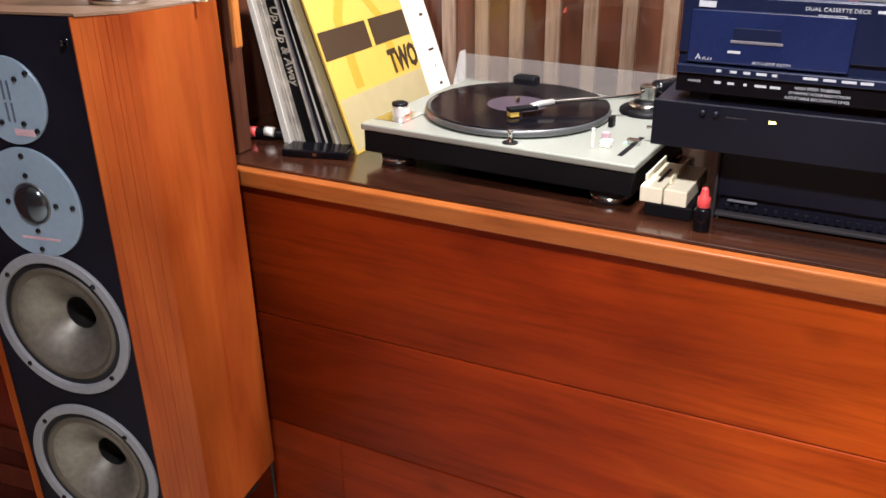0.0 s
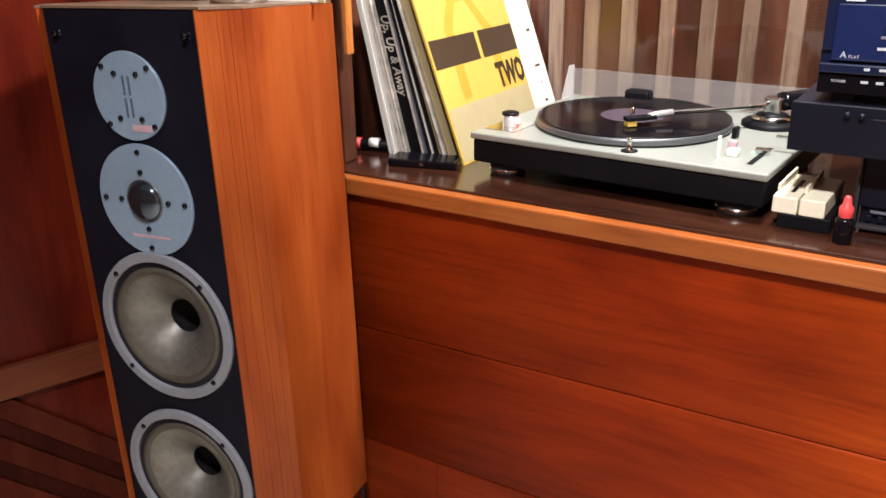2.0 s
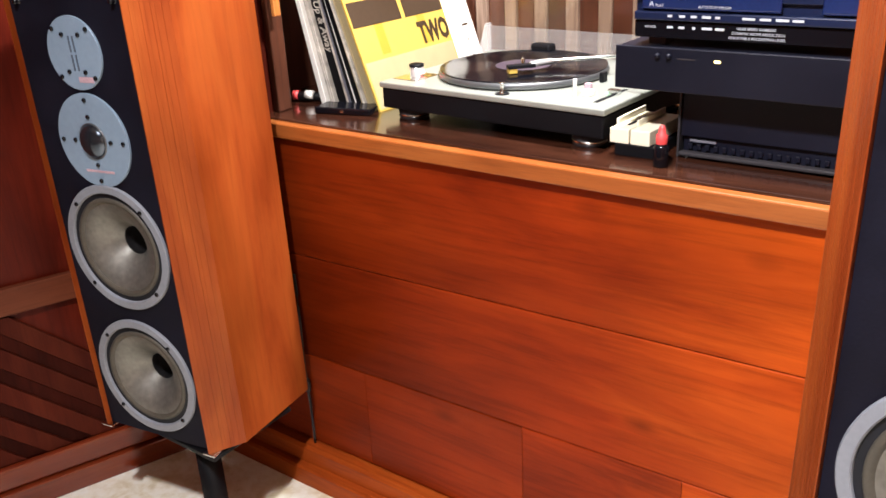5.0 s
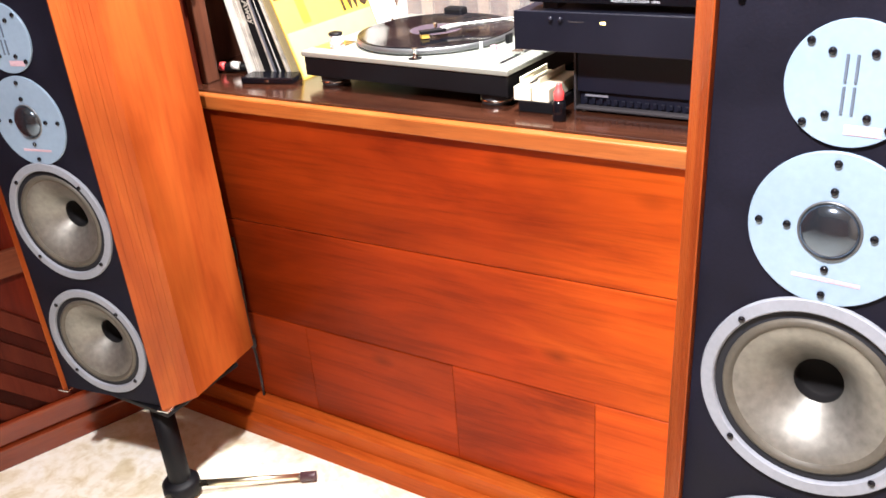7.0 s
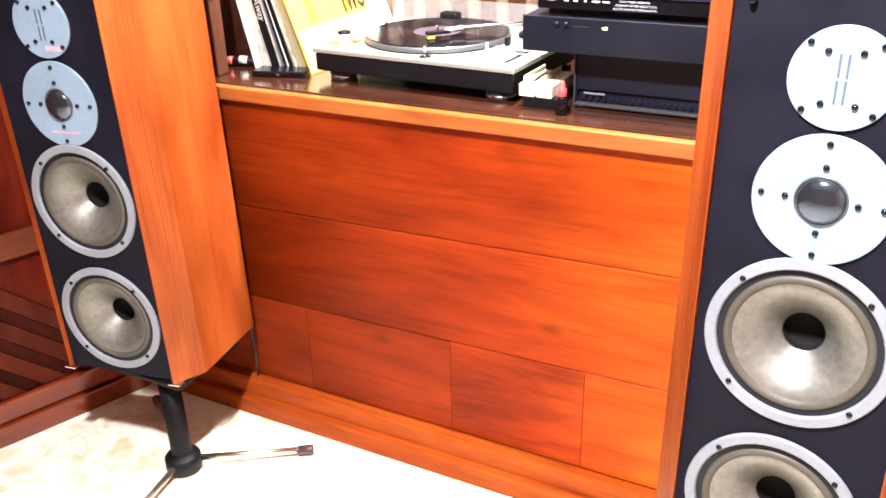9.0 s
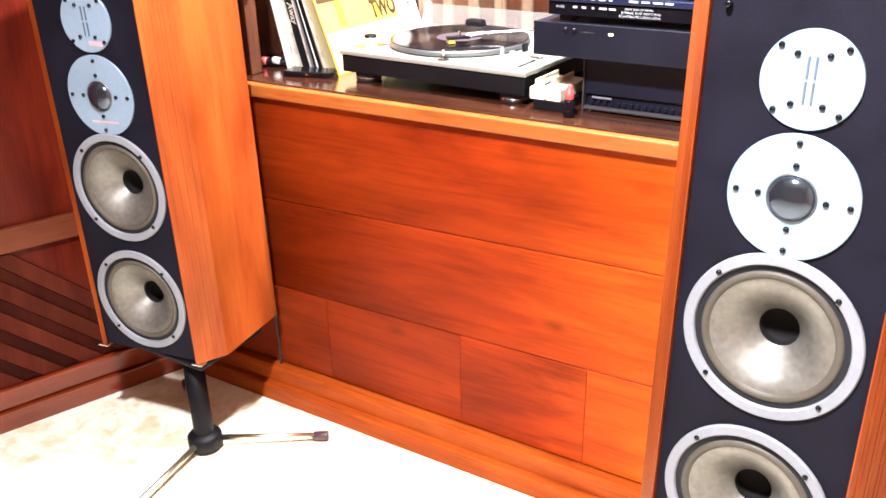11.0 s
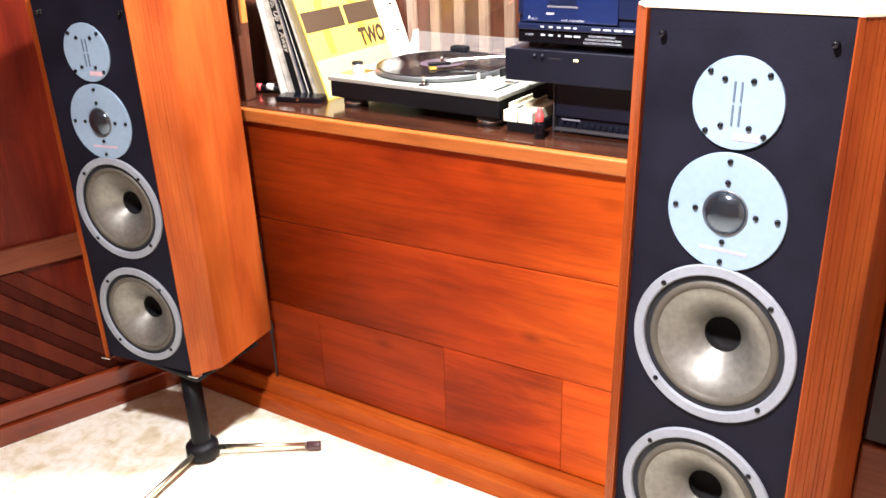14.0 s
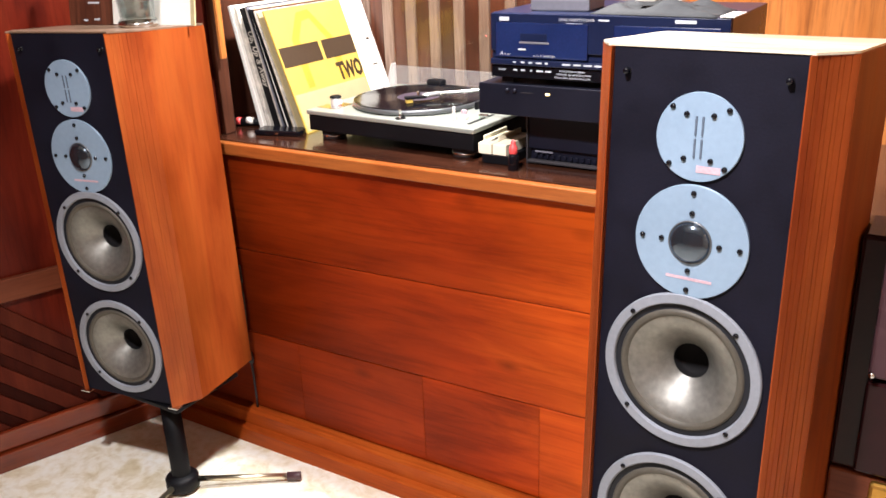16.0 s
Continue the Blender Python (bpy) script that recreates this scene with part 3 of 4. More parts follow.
PX, PY = 0.192, 0.174
plat = part("platter", lathe_bm([(0, 0.068), (0.146, 0.068), (0.151, 0.070), (0.152, 0.0735), (0.1505, 0.078), (0.149, 0.080), (0, 0.080)], 80, "z"), M["rimgrey"], tt, "grey metal platter", (PX, PY, 0), True)
groove = [(0.0075, 0.0815), (0.050, 0.0815)]
for i in range(40):
    r = 0.052 + i * 0.0023
    groove += [(r, 0.0818), (r + 0.0012, 0.0814)]
groove += [(0.1475, 0.0822), (0.1492, 0.0818), (0.1492, 0.0802)]
rec = part("vinyl_record", lathe_bm(groove, 96, "z"), M["gloss"], tt, "black vinyl record", (PX, PY, 0), True)
part("paper_label", lathe_bm([(0.004, 0.0819), (0.049, 0.0819), (0.0495, 0.0816)], 48, "z"), M["purple"], rec, "purple paper label")
part("spindle", lathe_bm([(0.0035, 0.080), (0.0035, 0.092), (0.0022, 0.0945), (0, 0.0950)], 16, "z"), M["chrome"], rec, "", None, True)
strobe = part("strobe_housing", lathe_bm([(0.013, 0.067), (0.013, 0.083), (0.011, 0.085), (0, 0.085)], 28, "z"), M["bright"], tt, "white strobe housing", (0.032, 0.068, 0), True)
part("knob_top", lathe_bm([(0.0135, 0.085), (0.0135, 0.0885), (0.010, 0.0900), (0, 0.0900)], 28, "z"), M["plastic"], strobe, "", None, True)
part("strobe_light", box_bm(0.0125, 0.0145, -0.006, 0.006, 0.072, 0.080), M["led_r"], strobe)
part("strobe_plate", box_bm(0.006, 0.062, 0.030, 0.095, 0.0672, 0.0680, 0.0004), M["chrome"], tt)
lever = part("speed_post", lathe_bm([(0.005, 0.067), (0.0055, 0.069), (0.003, 0.071), (0.003, 0.082), (0.0042, 0.083), (0.0042, 0.086), (0, 0.0865)], 16, "z"), M["chrome"], tt, "", (0.255, 0.018, 0), True)
part("base_disc", lathe_bm([(0.012, 0.0672), (0.012, 0.0682), (0, 0.0684)], 24, "z"), M["plastic"], tt, "", (0.255, 0.018, 0))
part("cue_lever", box_bm(0.367, 0.3715, 0.050, 0.056, 0.067, 0.096, 0.001), M["white"], tt)
part("stop_button", box_bm(0.376, 0.392, 0.060, 0.076, 0.067, 0.077, 0.002), M["white"], tt)
part("red_button", box_bm(0.374, 0.386, 0.072, 0.080, 0.067, 0.086, 0.002), M["pink"], tt)
part("slider_slot", box_bm(0.412, 0.420, 0.035, 0.135, 0.0672, 0.0676), M["plastic"], tt)
part("slider_knob", box_bm(0.406, 0.426, 0.090, 0.100, 0.0676, 0.076, 0.002), M["chrome"], tt)
part("green_light", box_bm(0.402, 0.407, 0.094, 0.098, 0.0674, 0.0690), M["led_g"], tt)
part("hinge_block", box_bm(0.115, 0.160, 0.312, 0.338, 0.067, 0.092, 0.005), M["plastic"], tt, "black plastic hinge block")
# tone arm
pv = (0.378, 0.275)
part("arm_base", lathe_bm([(0.045, 0.067), (0.045, 0.073), (0.041, 0.076), (0.022, 0.077), (0.022, 0.086), (0.014, 0.088), (0, 0.088)], 36, "z"), M["plastic"], tt, "", (pv[0], pv[1], 0), True)
part("arm_collar", lathe_bm([(0.030, 0.078), (0.030, 0.082), (0.024, 0.084)], 32, "z"), M["chrome"], tt, "", (pv[0], pv[1], 0), True)
part("pivot_yoke", box_bm(pv[0] - 0.013, pv[0] + 0.013, pv[1] - 0.010, pv[1] + 0.010, 0.086, 0.112, 0.003), M["chrome"], tt)
tip = Vector((0.245, 0.126, 0.094))
a0 = Vector((pv[0], pv[1], 0.103))
arm_pts = [a0 + (tip - a0) * t + Vector((0.022, 0.006, 0)) * math.sin(math.pi * 2 * min(1, max(0, (t - 0.05)))) * 0.8 for t in [i / 16 for i in range(17)]]
part("tone_arm", tube_bm(arm_pts, 0.0038, 12), M["chrome"], tt, "curved bright metal tone arm", None, True)
back = (a0 - tip).normalized()
part("arm_sleeve", tube_bm([arm_pts[12], arm_pts[14], arm_pts[16]], 0.0056, 12), M["bright"], tt, "white sleeve at the arm end", None, True)
part("counterweight", tube_bm([a0 + back * 0.012, a0 + back * 0.020, a0 + back * 0.052, a0 + back * 0.056], 0.0145, 20), M["gloss"], tt, "black counterweight", None, True)
hs = part("headshell", box_bm(-0.008, 0.008, -0.046, 0.002, -0.003, 0.003, 0.001), M["plastic"], tt, "", Matrix.Translation(tip) @ Matrix.Rotation(radians(-40), 4, "Z"))
part("cartridge", box_bm(-0.007, 0.007, -0.045, -0.030, -0.011, -0.0032, 0.001), M["yellow"], hs, "yellow cartridge")
part("arm_rest", box_bm(0.352, 0.360, 0.160, 0.176, 0.067, 0.084, 0.002), M["plastic"], tt)
part("lift_arm", box_bm(0.425, 0.470, 0.118, 0.125, 0.086, 0.090, 0.0015), M["chrome"], tt)
# clear lid, hinged at the back and swung up
LID = Matrix.Translation((0, 0.345, 0.072)) @ Matrix.Rotation(radians(-84), 4, "X") @ Matrix.Translation((0, -0.345, 0))
part("hinge_strip", box_bm(0.006, 0.444, 0.3365, 0.3390, 0.068, 0.117, 0.001), M["frost"], tt, "frosted upright strip at the hinge")
# reflection on the clear lid corner, built as a whitish wedge
wedge = extrude_bm([(0.292, 0.0), (0.336, 0.0), (0.336, 0.056), (0.318, 0.056)], 0.004, 0.0065)
for v in wedge.verts:
    v.co = Vector((v.co.z, v.co.x, 0.0675 + v.co.y))
part("glint_wedge", wedge, M["lid_glint"], tt, "lid corner with a painted reflection")
lid = part("dust_cover", box_bm(0.003, 0.447, 0.0, 0.345, 0.049, 0.052), M["shell"], tt, "clear acrylic lid standing open", LID)
part("side_wall", box_bm(0.003, 0.006, 0.0, 0.345, 0.0, 0.0488), M["shell"], lid)
part("side_wall", box_bm(0.444, 0.447, 0.0, 0.345, 0.0, 0.0488), M["shell"], lid)
part("rear_wall", box_bm(0.0062, 0.4438, 0.342, 0.345, 0.0, 0.0488), M["shell"], lid, "hazy rear wall of the lid")
part("front_wall", box_bm(0.0062, 0.4438, 0.0, 0.003, 0.0, 0.0488), M["shell"], lid)

# ---- records leaning in the niche ----
LEAN = -12.3


def sleeve(x, y, w, material, label, h=0.296, d=0.296, lean=LEAN):
    ob = thing("record_sleeve", pose(x, y, SHELF, 0, lean, 0), label, "record sleeve", "records leaning in the niche")
    part("sleeve_card", box_bm(-w, 0, 0, d, 0, h, min(0.0006, w * 0.3)), material, ob)
    return ob


cards = [
    (0.0035, "white"), (0.0015, "plastic"), (0.004, "white"), (0.003, "edge"), (0.0040, "white"), (0.0020, "edge"), (0.027, "plastic"), (0.0034, "edge"),
    (0.0014, "grey"), (0.0036, "white"), (0.0014, "plastic"), (0.0034, "white"), (0.0030, "edge"), (0.0016, "plastic"), (0.0034, "beige"), (0.0030, "niche"),
    (0.0030, "edge"), (0.0030, "niche"), (0.0026, "beige"),
]
xs = -0.789
for i, (w, key) in enumerate(cards):
    w += 0.0015 if key != "plastic" else 0
    w += 0.0013 if i < 6 else -0.0002
    xs += w + (0.0018 if i < 6 else 0.0012)
    lean = LEAN - 7.0 * i / 18
    y = 1.330 + 0.006 * math.sin(i * 2.3)
    if key == "plastic" and w > 0.02:
        ob = sleeve(xs, y, w, M["plastic"], "thick black boxed record set with pale spine lettering", lean=lean)
        me = text_mesh("Up, Up & Away", 0.0228, M["edge"], 0.0002, 0.0003, 0.92, 0.28)
        share("spine_lettering", me, ob, Matrix.Translation((-0.0205, -0.0006, 0.243)) @ Matrix.Rotation(radians(90), 4, "X") @ Matrix.Rotation(radians(-90), 4, "Z"))
    else:
        word = {"white": "white", "beige": "worn beige", "niche": "dark brown", "grey": "grey", "plastic": "black", "edge": "worn off-white"}[key]
        sleeve(xs, y, w, M[key], word + " card record sleeve leaning among others", 0.293 + 0.003 * math.sin(i), lean=lean)
behind = sleeve(-0.6420, 1.420, 0.004, M["niche"], "dark brown record sleeve at the back of the row", 0.294, lean=-20.0)
far = sleeve(-0.6385, 1.408, 0.004, M["white"], "white record sleeve with black marks behind the yellow one", 0.295, lean=-19.8)
for k in range(5):
    part("printed_mark", box_bm(0.0001, 0.0006, 0.258 + 0.004 * math.sin(k * 2.1), 0.268 + 0.008 * math.sin(k * 3.7), 0.045 + k * 0.034, 0.050 + k * 0.034 + 0.002 * math.sin(k * 1.7)), M["ink"], far)
front = sleeve(-0.6330, 1.325, 0.0045, M["yellow"], "yellow record sleeve with bold dark lettering", 0.296, 0.284, -19.8)
part("lower_panel", box_bm(0.0001, 0.0005, 0.004, 0.280, 0.004, 0.092), M["beige"], front)
arch = bmesh.new()
pts = [(0.060, 0.10), (0.060, 0.22), (0.105, 0.280), (0.150, 0.284), (0.215, 0.20), (0.215, 0.10), (0.190, 0.10), (0.190, 0.20), (0.145, 0.262), (0.115, 0.258), (0.085, 0.215), (0.085, 0.10)]
arch.faces.new([arch.verts.new((0.0004, a, b)) for a, b in pts])
part("printed_figure", arch, M["ochre"], front, "ochre printed outline")
FACE = Matrix.Rotation(radians(90), 4, "Z") @ Matrix.Rotation(radians(90), 4, "X")
for y0, y1 in ((0.004, 0.146), (0.158, 0.280)):
    part("title_bar", box_bm(0.0006, 0.0011, y0, y1, 0.158, 0.205), M["ink"], front)
share("title_word", text_mesh("TWO", 0.058, M["ink"], 0.0003, 0.0024, 0.68), front, Matrix.Translation((0.0008, 0.184, 0.102)) @ FACE)

# ---- small things on the shelf ----
cs = thing("black_case", pose(-0.742, 1.262, SHELF, 0, 0, 14), "flat black plastic case on the dark shelf", "case")
part("body", box_bm(0, 0.115, 0, 0.05, 0, 0.013, 0.003), M["gloss"], cs)
# silver glint on the case edge, built as a chrome piece
part("glint_piece", box_bm(0.055, 0.062, -0.001, 0.003, 0.004, 0.009, 0.0005), M["chrome"], cs)
br = thing("cleaning_brush", pose(-0.842, 1.325, SHELF, 0, 0, 20), "small red and white tipped cleaning brush", "brush")
part("handle", tube_bm([(0, 0, 0.011), (0.03, 0, 0.011), (0.075, 0.0, 0.010)], 0.0095, 14), M["plastic"], br, "", None, True)
part("white_end", tube_bm([(0.018, -0.004, 0.016), (0.034, -0.008, 0.016)], 0.0085, 14), M["white"], br, "", None, True)
part("red_end", tube_bm([(-0.012, 0, 0.013), (0.0, 0, 0.013)], 0.0095, 14), M["red"], br, "", None, True)
blk = thing("black_box", pose(-0.136, 1.270, SHELF), "small black box under cream cartridge cases", "box")
part("body", box_bm(0.0, 0.064, 0, 0.10, 0, 0.019, 0.002), M["plastic"], blk)
for x, lab in ((-0.146, "cream plastic cartridge case with a dark slot"), (-0.1135, "cream plastic cartridge case with a slanted lid")):
    cc = thing("cartridge_case", pose(x + 0.002, 1.270, SHELF + 0.019, 0, 0, -2), lab, "case", "cream cartridge cases")
    part("tray", box_bm(0, 0.0305, 0, 0.115, 0, 0.022, 0.0015), M["cream"], cc)
    part("ridge", box_bm(0.0005, 0.004, 0.02, 0.114, 0.0222, 0.032, 0.001), M["cream"], cc)
    if x < -0.12:
        part("slot", box_bm(0.016, 0.021, 0.025, 0.085, 0.0221, 0.0228), M["plastic"], cc)
bt = thing("dropper_bottle", Matrix.Translation((-0.055, 1.250, SHELF)), "small dark bottle with a red cap", "bottle")
part("bottle", lathe_bm([(0, 0), (0.0100, 0), (0.0108, 0.002), (0.0108, 0.028), (0.008, 0.033), (0, 0.033)], 24, "z"), M["gloss"], bt, "", None, True)
part("cap", lathe_bm([(0.0080, 0.033), (0.0084, 0.045), (0.0055, 0.048), (0.0045, 0.056), (0.003, 0.059), (0, 0.0595)], 24, "z"), M["red"], bt, "", None, True)

# ---- stacked hi-fi units ----
def printed(parent, words, size, x, z, y, stretch=1.0):
    return share("lettering", text_mesh(words, size, M["print"], 0.0001, 0.0, stretch), parent, Matrix.Translation((x, y, z)) @ Matrix.Rotation(radians(90), 4, "X"))


def bar(parent, x0, x1, z0, z1, y, material=None, name="printed_bar"):
    return part(name, box_bm(x0, x1, y - 0.0006, y + 0.0004, z0, z1), material or M["print"], parent)


amp = thing("amplifier", Matrix.Translation((-0.046, 1.311, SHELF)), "black amplifier with a row of vents along its foot", "amplifier")
part("body", box_bm(0, 0.43, 0, 0.30, 0.006, 0.103, 0.002), M["unit"], amp)
part("front_panel", box_bm(-0.002, 0.432, -0.006, -0.0005, 0.032, 0.103, 0.001), M["unit"], amp)
part("vent_sill", box_bm(-0.002, 0.432, -0.014, -0.0005, 0.004, 0.010, 0.002), M["rubber"], amp, "dark grey sloping sill")
VENT = finish(box_bm(-0.0032, 0.0032, -0.004, 0, 0, 0.008, 0.001), "vent_tooth", M["unit"])
for i in range(34):
    share("vent_tooth", VENT, amp, (0.012 + i * 0.0125, -0.002, 0.0135))
part("edge_strip", box_bm(-0.0065, -0.003, -0.010, 0.02, 0.0, 0.103, 0.001), M["rubber"], amp)
bar(amp, 0.012, 0.050, 0.0252, 0.0285, -0.0065, M["grey"])
for sx in (0.03, 0.40):
    part("foot", box_bm(sx - 0.015, sx + 0.015, 0.02, 0.05, 0, 0.006), M["rubber"], amp)

tun = thing("tuner", Matrix.Translation((-0.133, 1.266, SHELF + 0.103)), "plain black hi-fi unit with one amber light", "hi-fi unit")
part("body", box_bm(0, 0.45, 0, 0.28, 0.002, 0.060, 0.002), M["unit"], tun)
part("front_panel", box_bm(-0.001, 0.451, -0.006, -0.0005, 0.001, 0.061, 0.0015), M["unit"], tun)
part("amber_light", box_bm(0.141, 0.149, -0.0075, -0.0062, 0.0450, 0.0485, 0.0005), M["led_y"], tun)
for kx in (0.062, 0.078):
    part("knob", lathe_bm([(0.0038, -0.006), (0.0035, -0.011), (0, -0.0115)], 20), M["unit"], tun, "", (kx, 0, 0.050), True)
bar(tun, 0.09, 0.115, 0.0462, 0.0478, -0.0063, M["rubber"])

dk = thing("cassette_deck", Matrix.Translation((-0.112, 1.276, SHELF + 0.170)), "blue-black dual cassette deck with white lettering", "cassette deck")
part("case", box_bm(0, 0.445, 0, 0.26, 0.004, 0.124, 0.002), M["deck"], dk)
part("upper_panel", box_bm(0.001, 0.444, -0.006, -0.0005, 0.055, 0.123, 0.001), M["deck"], dk)
for wx in (0.012, 0.245):
    win = part("cassette_door", box_bm(wx, wx + 0.185, -0.008, -0.0062, 0.044, 0.108, 0.002), M["deckwin"], dk, "blue tinted cassette door")
    part("window", box_bm(wx + 0.052, wx + 0.106, -0.0090, -0.0082, 0.074, 0.088, 0.0004), M["deck"], win)
    part("window_ledge", box_bm(wx + 0.050, wx + 0.110, -0.0098, -0.0082, 0.070, 0.0732, 0.0004), M["grey"], win)
part("key_strip", box_bm(0.001, 0.444, -0.010, -0.0005, 0.029, 0.0405, 0.002), M["deck"], dk)
part("lower_panel", box_bm(0.001, 0.444, -0.005, -0.0005, 0.005, 0.028, 0.001), M["gloss"], dk)
for fx in (0.03, 0.41):
    part("foot", box_bm(fx - 0.012, fx + 0.012, 0.006, 0.04, -0.0058, 0.004), M["rubber"], dk)
printed(dk, "DUAL CASSETTE DECK", 0.0064, 0.140, 0.1125, -0.0066, 1.05)
bar(dk, 0.155, 0.186, 0.1055, 0.1085, -0.0066)
printed(dk, "A", 0.0105, 0.022, 0.047, -0.0086)
printed(dk, "PLAY", 0.0052, 0.031, 0.047, -0.0086)
printed(dk, "AUTO STOP SYSTEM", 0.0048, 0.090, 0.0465, -0.0086)
printed(dk, "POWER", 0.0046, 0.016, 0.018, -0.0056)
printed(dk, "HIGH SPEED DUBBING", 0.0050, 0.142, 0.0205, -0.0056)
printed(dk, "DYNAMIC NOISE REDUCTION", 0.0050, 0.136, 0.0145, -0.0056)
printed(dk, "ADJUSTABLE RECORDING LEVEL", 0.0050, 0.132, 0.0085, -0.0056)
bar(dk, 0.060, 0.075, 0.0575, 0.0605, -0.0086)
bar(dk, 0.020, 0.040, 0.110, 0.117, -0.0066)
bar(dk, 0.216, 0.236, 0.1135, 0.1165, -0.0066)
bar(dk, 0.352, 0.388, 0.1135, 0.1190, -0.0066)
for kx, w in ((0.050, 0.006), (0.066, 0.008), (0.082, 0.008), (0.097, 0.012), (0.115, 0.006), (0.150, 0.016), (0.172, 0.014), (0.192, 0.016), (0.212, 0.014)):
    bar(dk, kx, kx + w, 0.034, 0.037, -0.0106)
for kx, w in ((0.048, 0.008), (0.064, 0.008), (0.083, 0.004), (0.096, 0.014), (0.114, 0.012)):
    bar(dk, kx, kx + w, 0.0185, 0.0215, -0.0056)
bar(dk, 0.166, 0.192, 0.0605, 0.0635, -0.0066)
for kz in (0.0862, 0.0925):
    part("amber_light", box_bm(0.174, 0.184, -0.0075, -0.0062, kz, kz + 0.004), M["led_y"], dk)

TOPZ = SHELF + 0.170 + 0.124
gb = thing("grey_box", pose(-0.048, 1.310, TOPZ, 0, 0, 3), "flat grey plastic box on the cassette deck", "box")
part("body", box_bm(0, 0.115, 0, 0.09, 0, 0.022, 0.003), M["grey"], gb)
part("lid", box_bm(-0.001, 0.116, -0.001, 0.091, 0.0222, 0.028, 0.002), M["grey"], gb)


def crumpled(w, d, h, seed):
    bm = bmesh.new()
    nx, ny = 26, 16
    grid = [[None] * ny for _ in range(nx)]
    for i in range(nx):
        for j in range(ny):
            u, v = i / (nx - 1), j / (ny - 1)
            edge = min(u, 1 - u, v, 1 - v)
            z = h * min(1, edge * 5) * (0.55 + 0.9 * noise.noise(Vector((u * 4 + seed, v * 4, seed)))) + 0.001
            grid[i][j] = bm.verts.new((u * w + 0.006 * noise.noise(Vector((u * 5, v * 5, seed + 3))), v * d, max(0.001, z)))
    for i in range(nx - 1):
        for j in range(ny - 1):
            bm.faces.new((grid[i][j], grid[i + 1][j], grid[i + 1][j + 1], grid[i][j + 1]))
    ring = bmesh.ops.extrude_face_region(bm, geom=bm.faces[:])
    for e in ring["geom"]:
        if isinstance(e, bmesh.types.BMVert):
            e.co.z = 0.0
    return bm


cl = thing("dark_cloth", pose(0.082, 1.280, TOPZ, 0, 0, -3), "crumpled dark cloth on the cassette deck", "cloth")
part("fabric", crumpled(0.225, 0.12, 0.024, 2.0), M["cloth"], cl, "", None, True)
part("white_tag", box_bm(0.232, 0.256, 0.0, 0.07, 0.001, 0.004, 0.001), M["white"], cl, "white paper tag")
cb = thing("white_cable", pose(0.098, 1.335, TOPZ), "coiled white cable with a pale plug", "cable")
part("plug", box_bm(0.055, 0.095, -0.03, 0.0, 0.020, 0.038, 0.005), M["white"], cb)
part("wire", tube_bm([(-0.02 + 0.012 * i, -0.01 + 0.02 * math.sin(i * 0.8), 0.030 + 0.006 * math.sin(i * 1.3)) for i in range(16)], 0.0025, 8), M["white"], cb, "", None, True)

# ---- ceiling lamps ----
for lx, ly in ((0.12, -0.02),):
    lamp = thing("ceiling_lamp", Matrix.Translation((lx, ly, 2.4)), "round flush ceiling lamp with a bright rim", "ceiling lamp")
    part("rim", lathe_bm([(0.085, 0), (0.11, 0), (0.11, -0.035), (0.10, -0.045), (0.085, -0.045)], 40, "z"), M["chrome"], lamp, "", None, True)
nl = thing("niche_lamp", Matrix.Translation((-0.12, 1.31, 1.9)), "small round lamp under the niche head", "ceiling lamp")
part("rim", lathe_bm([(0.066, 0), (0.08, 0), (0.08, -0.02), (0.066, -0.025)], 36, "z"), M["chrome"], nl, "", None, True)

# dark glossy cupboard past the loudspeaker
cup = thing("dark_cabinet", Matrix.Translation((0.585, 1.05, 0)), "dark glossy wooden cabinet with a brass foot", "cabinet")
part("body", box_bm(0, 0.80, 0, 0.10, 0.465, 0.84, 0.006), M["maroon"], cup)
# lighter plum tone stands in for a grey reflection on dark lacquer
part("upper_door", box_bm(0.034, 0.795, -0.016, -0.001, 0.632, 0.835, 0.005), M["plum"], cup, "lacquered door, plum grey for its sheen")
part("lower_door", box_bm(0.034, 0.795, -0.012, -0.001, 0.470, 0.624, 0.005), M["maroon"], cup)
part("base_plinth", box_bm(0.002, 0.798, -0.004, 0.095, 0.0, 0.463, 0.004), M["rail"], cup, "reddish wooden plinth")
part("foot", box_bm(0.060, 0.110, -0.022, -0.005, 0.0, 0.462, 0.006), M["old_brass"], cup, "yellow brass foot")
# a glint on the cabinet, modelled as a tiny chrome bead
part("knob", lathe_bm([(0, -0.010), (0.004, -0.009), (0.005, -0.004), (0.003, 0.0)], 14, "y"), M["chrome"], cup, "small metal bead standing in for a glint", (0.040, -0.016, 0.640), True)
wire = thing("speaker_cable", (0, 0, 0), "thin dark cable lying on the floor", "cable")
part("wire", tube_bm([(-1.2362 + 0.0299 * i, 0.5893 + -0.0026 * i - 0.0004 * (i - 5) ** 2 + 0.001 * math.sin(i * 0.9), 0.003) for i in range(16)], 0.0024, 8), M["rubber"], wire, "", None, True)

# gap shadow behind the cabinet, drawn as a thin dark tube
gap_line = thing("gap_shadow_line", (-0.778, 1.1925, 0), "dark line for the shadow gap behind a loudspeaker", "cable")
part("wire", tube_bm([(0.001 * math.sin(i * 0.9), 0.001 * math.cos(i * 0.7), 0.093 + 0.040 * i) for i in range(11)], 0.0030, 8), M["rubber"], gap_line, "", None, True)
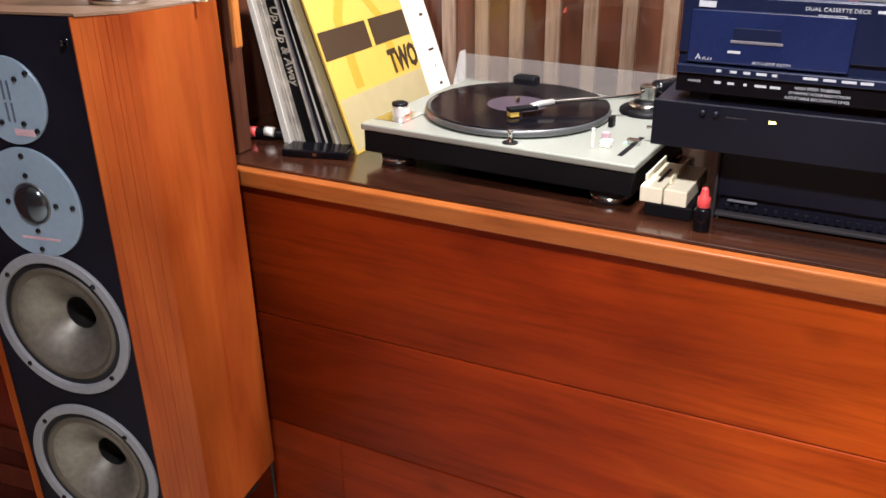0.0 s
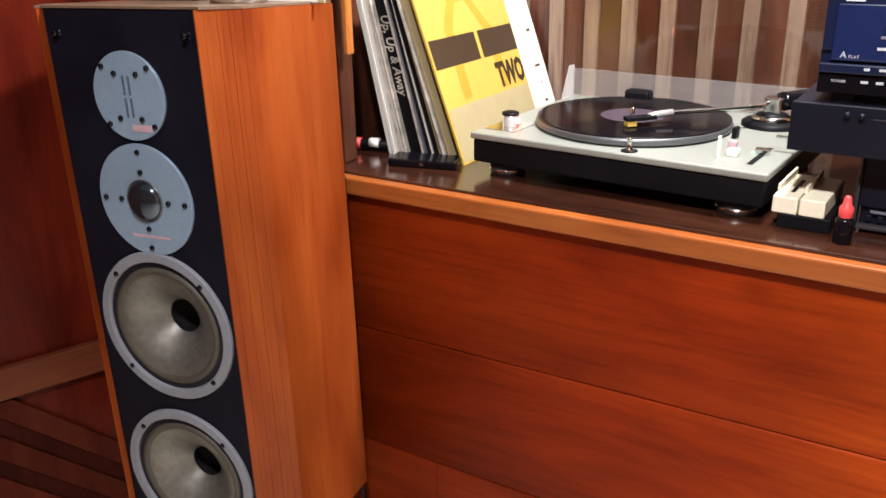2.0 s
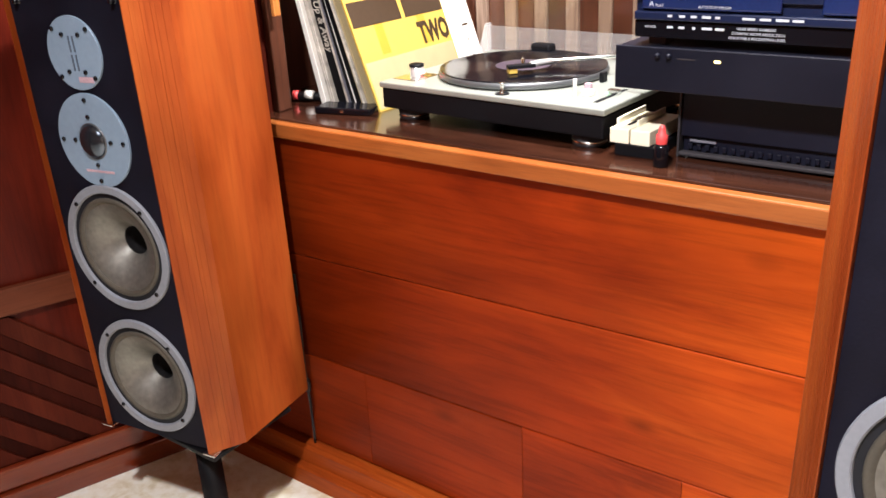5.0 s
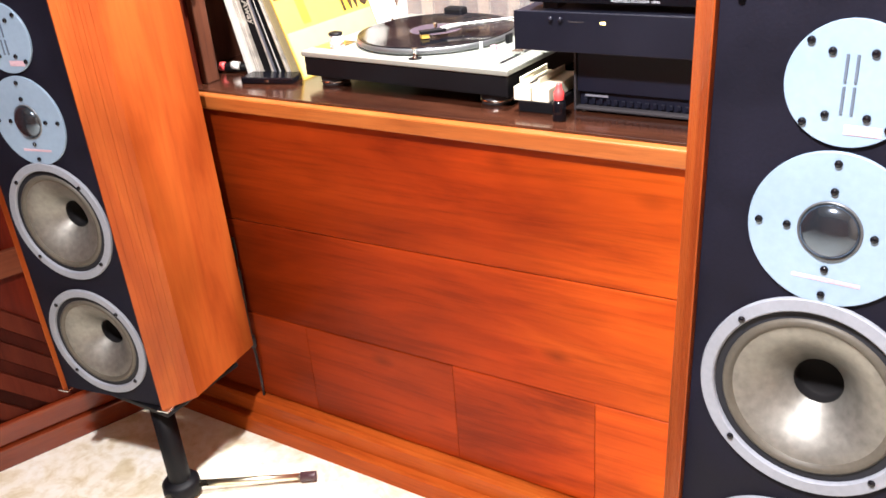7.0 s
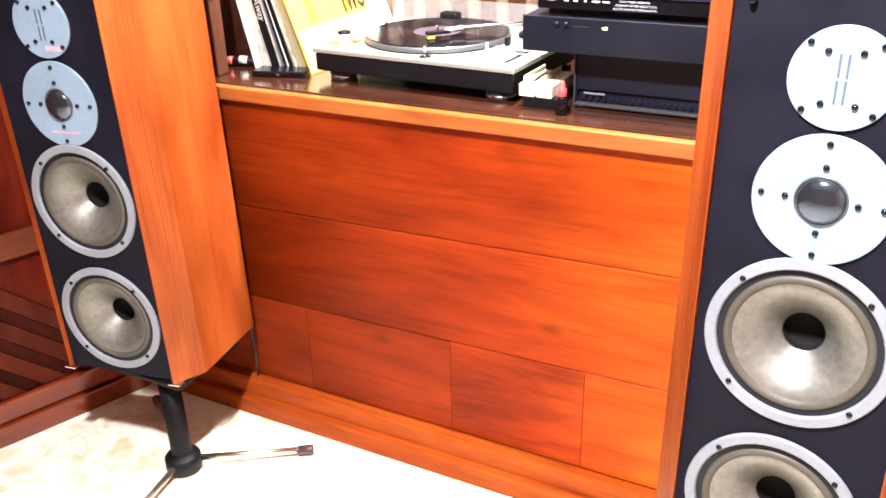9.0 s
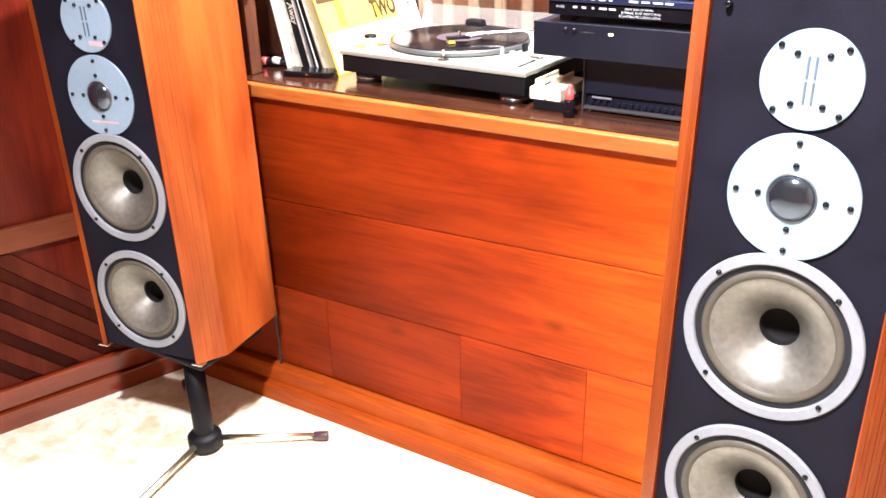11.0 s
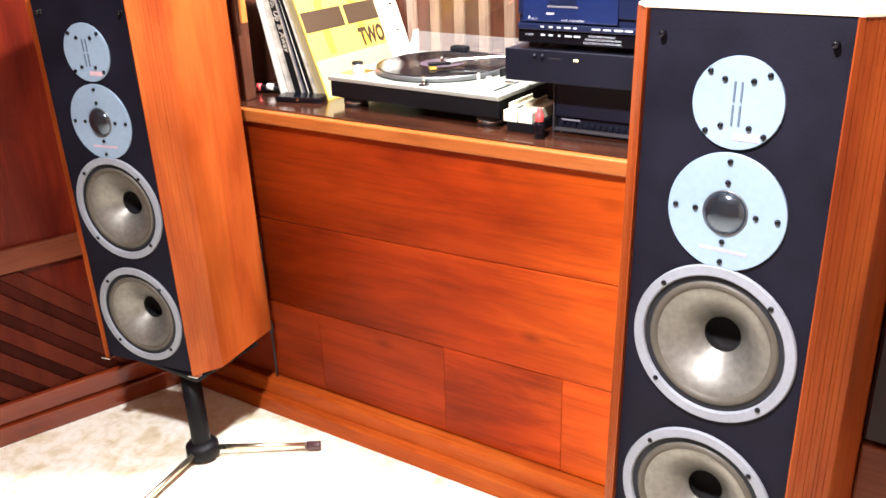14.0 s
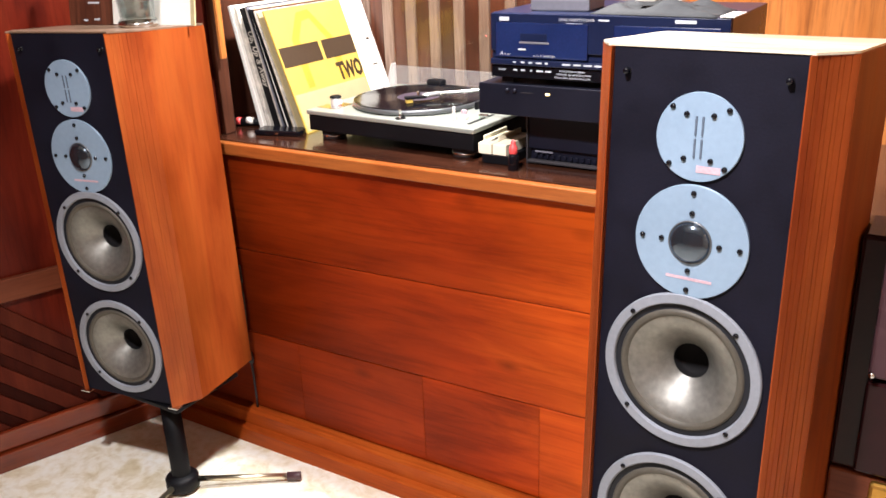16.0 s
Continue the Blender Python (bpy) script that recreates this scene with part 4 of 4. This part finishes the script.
part("plug", lathe_bm([(0, 0.222), (0.006, 0.224), (0.0065, 0.242), (0.005, 0.252), (0, 0.253)], 16, "z"), M["rubber"], gap_line, "small dark knob on the shadow line", None, True)

# ---- pieces of walls ----
wall_n = bpy.data.objects["wall_north"]


def joint(k, x):
    return (0.094, 0.321 + 0.014 * x, 0.552 + 0.022 * x, 0.772)[k]


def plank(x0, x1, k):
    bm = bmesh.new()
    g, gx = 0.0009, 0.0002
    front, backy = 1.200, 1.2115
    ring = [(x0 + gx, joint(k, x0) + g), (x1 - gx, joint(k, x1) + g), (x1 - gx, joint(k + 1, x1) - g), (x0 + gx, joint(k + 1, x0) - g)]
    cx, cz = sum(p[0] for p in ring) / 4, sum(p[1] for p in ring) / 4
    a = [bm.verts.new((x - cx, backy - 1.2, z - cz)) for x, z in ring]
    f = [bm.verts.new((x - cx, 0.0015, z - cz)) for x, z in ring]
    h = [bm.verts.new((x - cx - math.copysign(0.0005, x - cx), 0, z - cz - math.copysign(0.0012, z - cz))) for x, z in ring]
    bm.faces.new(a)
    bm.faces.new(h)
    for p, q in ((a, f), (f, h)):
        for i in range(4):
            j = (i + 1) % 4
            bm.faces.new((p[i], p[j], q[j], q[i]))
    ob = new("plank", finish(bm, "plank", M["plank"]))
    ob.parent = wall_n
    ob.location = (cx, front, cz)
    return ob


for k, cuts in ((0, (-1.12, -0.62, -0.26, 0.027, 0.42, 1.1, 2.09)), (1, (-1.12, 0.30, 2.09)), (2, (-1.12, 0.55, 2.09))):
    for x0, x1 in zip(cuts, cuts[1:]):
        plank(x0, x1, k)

nb = bpy.data.objects["niche_back"]
BATTEN = finish(box_bm(-0.014, 0.014, -0.012, 0, 0, 1.1, 0.002), "batten", M["batten"])
STRIP = finish(box_bm(-0.0215, 0.0215, -0.004, 0, 0, 1.1, 0.001), "dark_strip", M["niche"])
for i in range(13):
    x = -0.8775 + i * 0.0725
    share("batten", BATTEN, nb, (x, 1.7245, SHELF + 0.001))
    share("dark_strip", STRIP, nb, (x + 0.03625, 1.7245, SHELF + 0.001))

# slanting light boards and sunken dark strips of the side wall, under the rail
def slanted(y0, width, proud, material):
    mesh = bmesh.new()
    b = [(y0, 0.106), (y0 + width, 0.106), (y0 + width - 0.34, 0.433), (y0 - 0.34, 0.433)]
    lo = [mesh.verts.new((0.0, p, q)) for p, q in b]
    hi = [mesh.verts.new((proud, p + (0.0012 if k in (0, 3) else -0.0012), q)) for k, (p, q) in enumerate(b)]
    mesh.faces.new(lo)
    mesh.faces.new(hi)
    for k in range(4):
        mesh.faces.new((lo[k], lo[(k + 1) % 4], hi[(k + 1) % 4], hi[k]))
    part("board", mesh, material, wall_left, "", (-0.012, 0, 0))


for i in range(26):
    centre = -0.013 - 0.094 * i
    if i:
        slanted(centre - 0.0195, 0.039, 0.006, M["slant_dark"])
    slanted(centre - 0.0740, 0.054, 0.010, M["slant"])
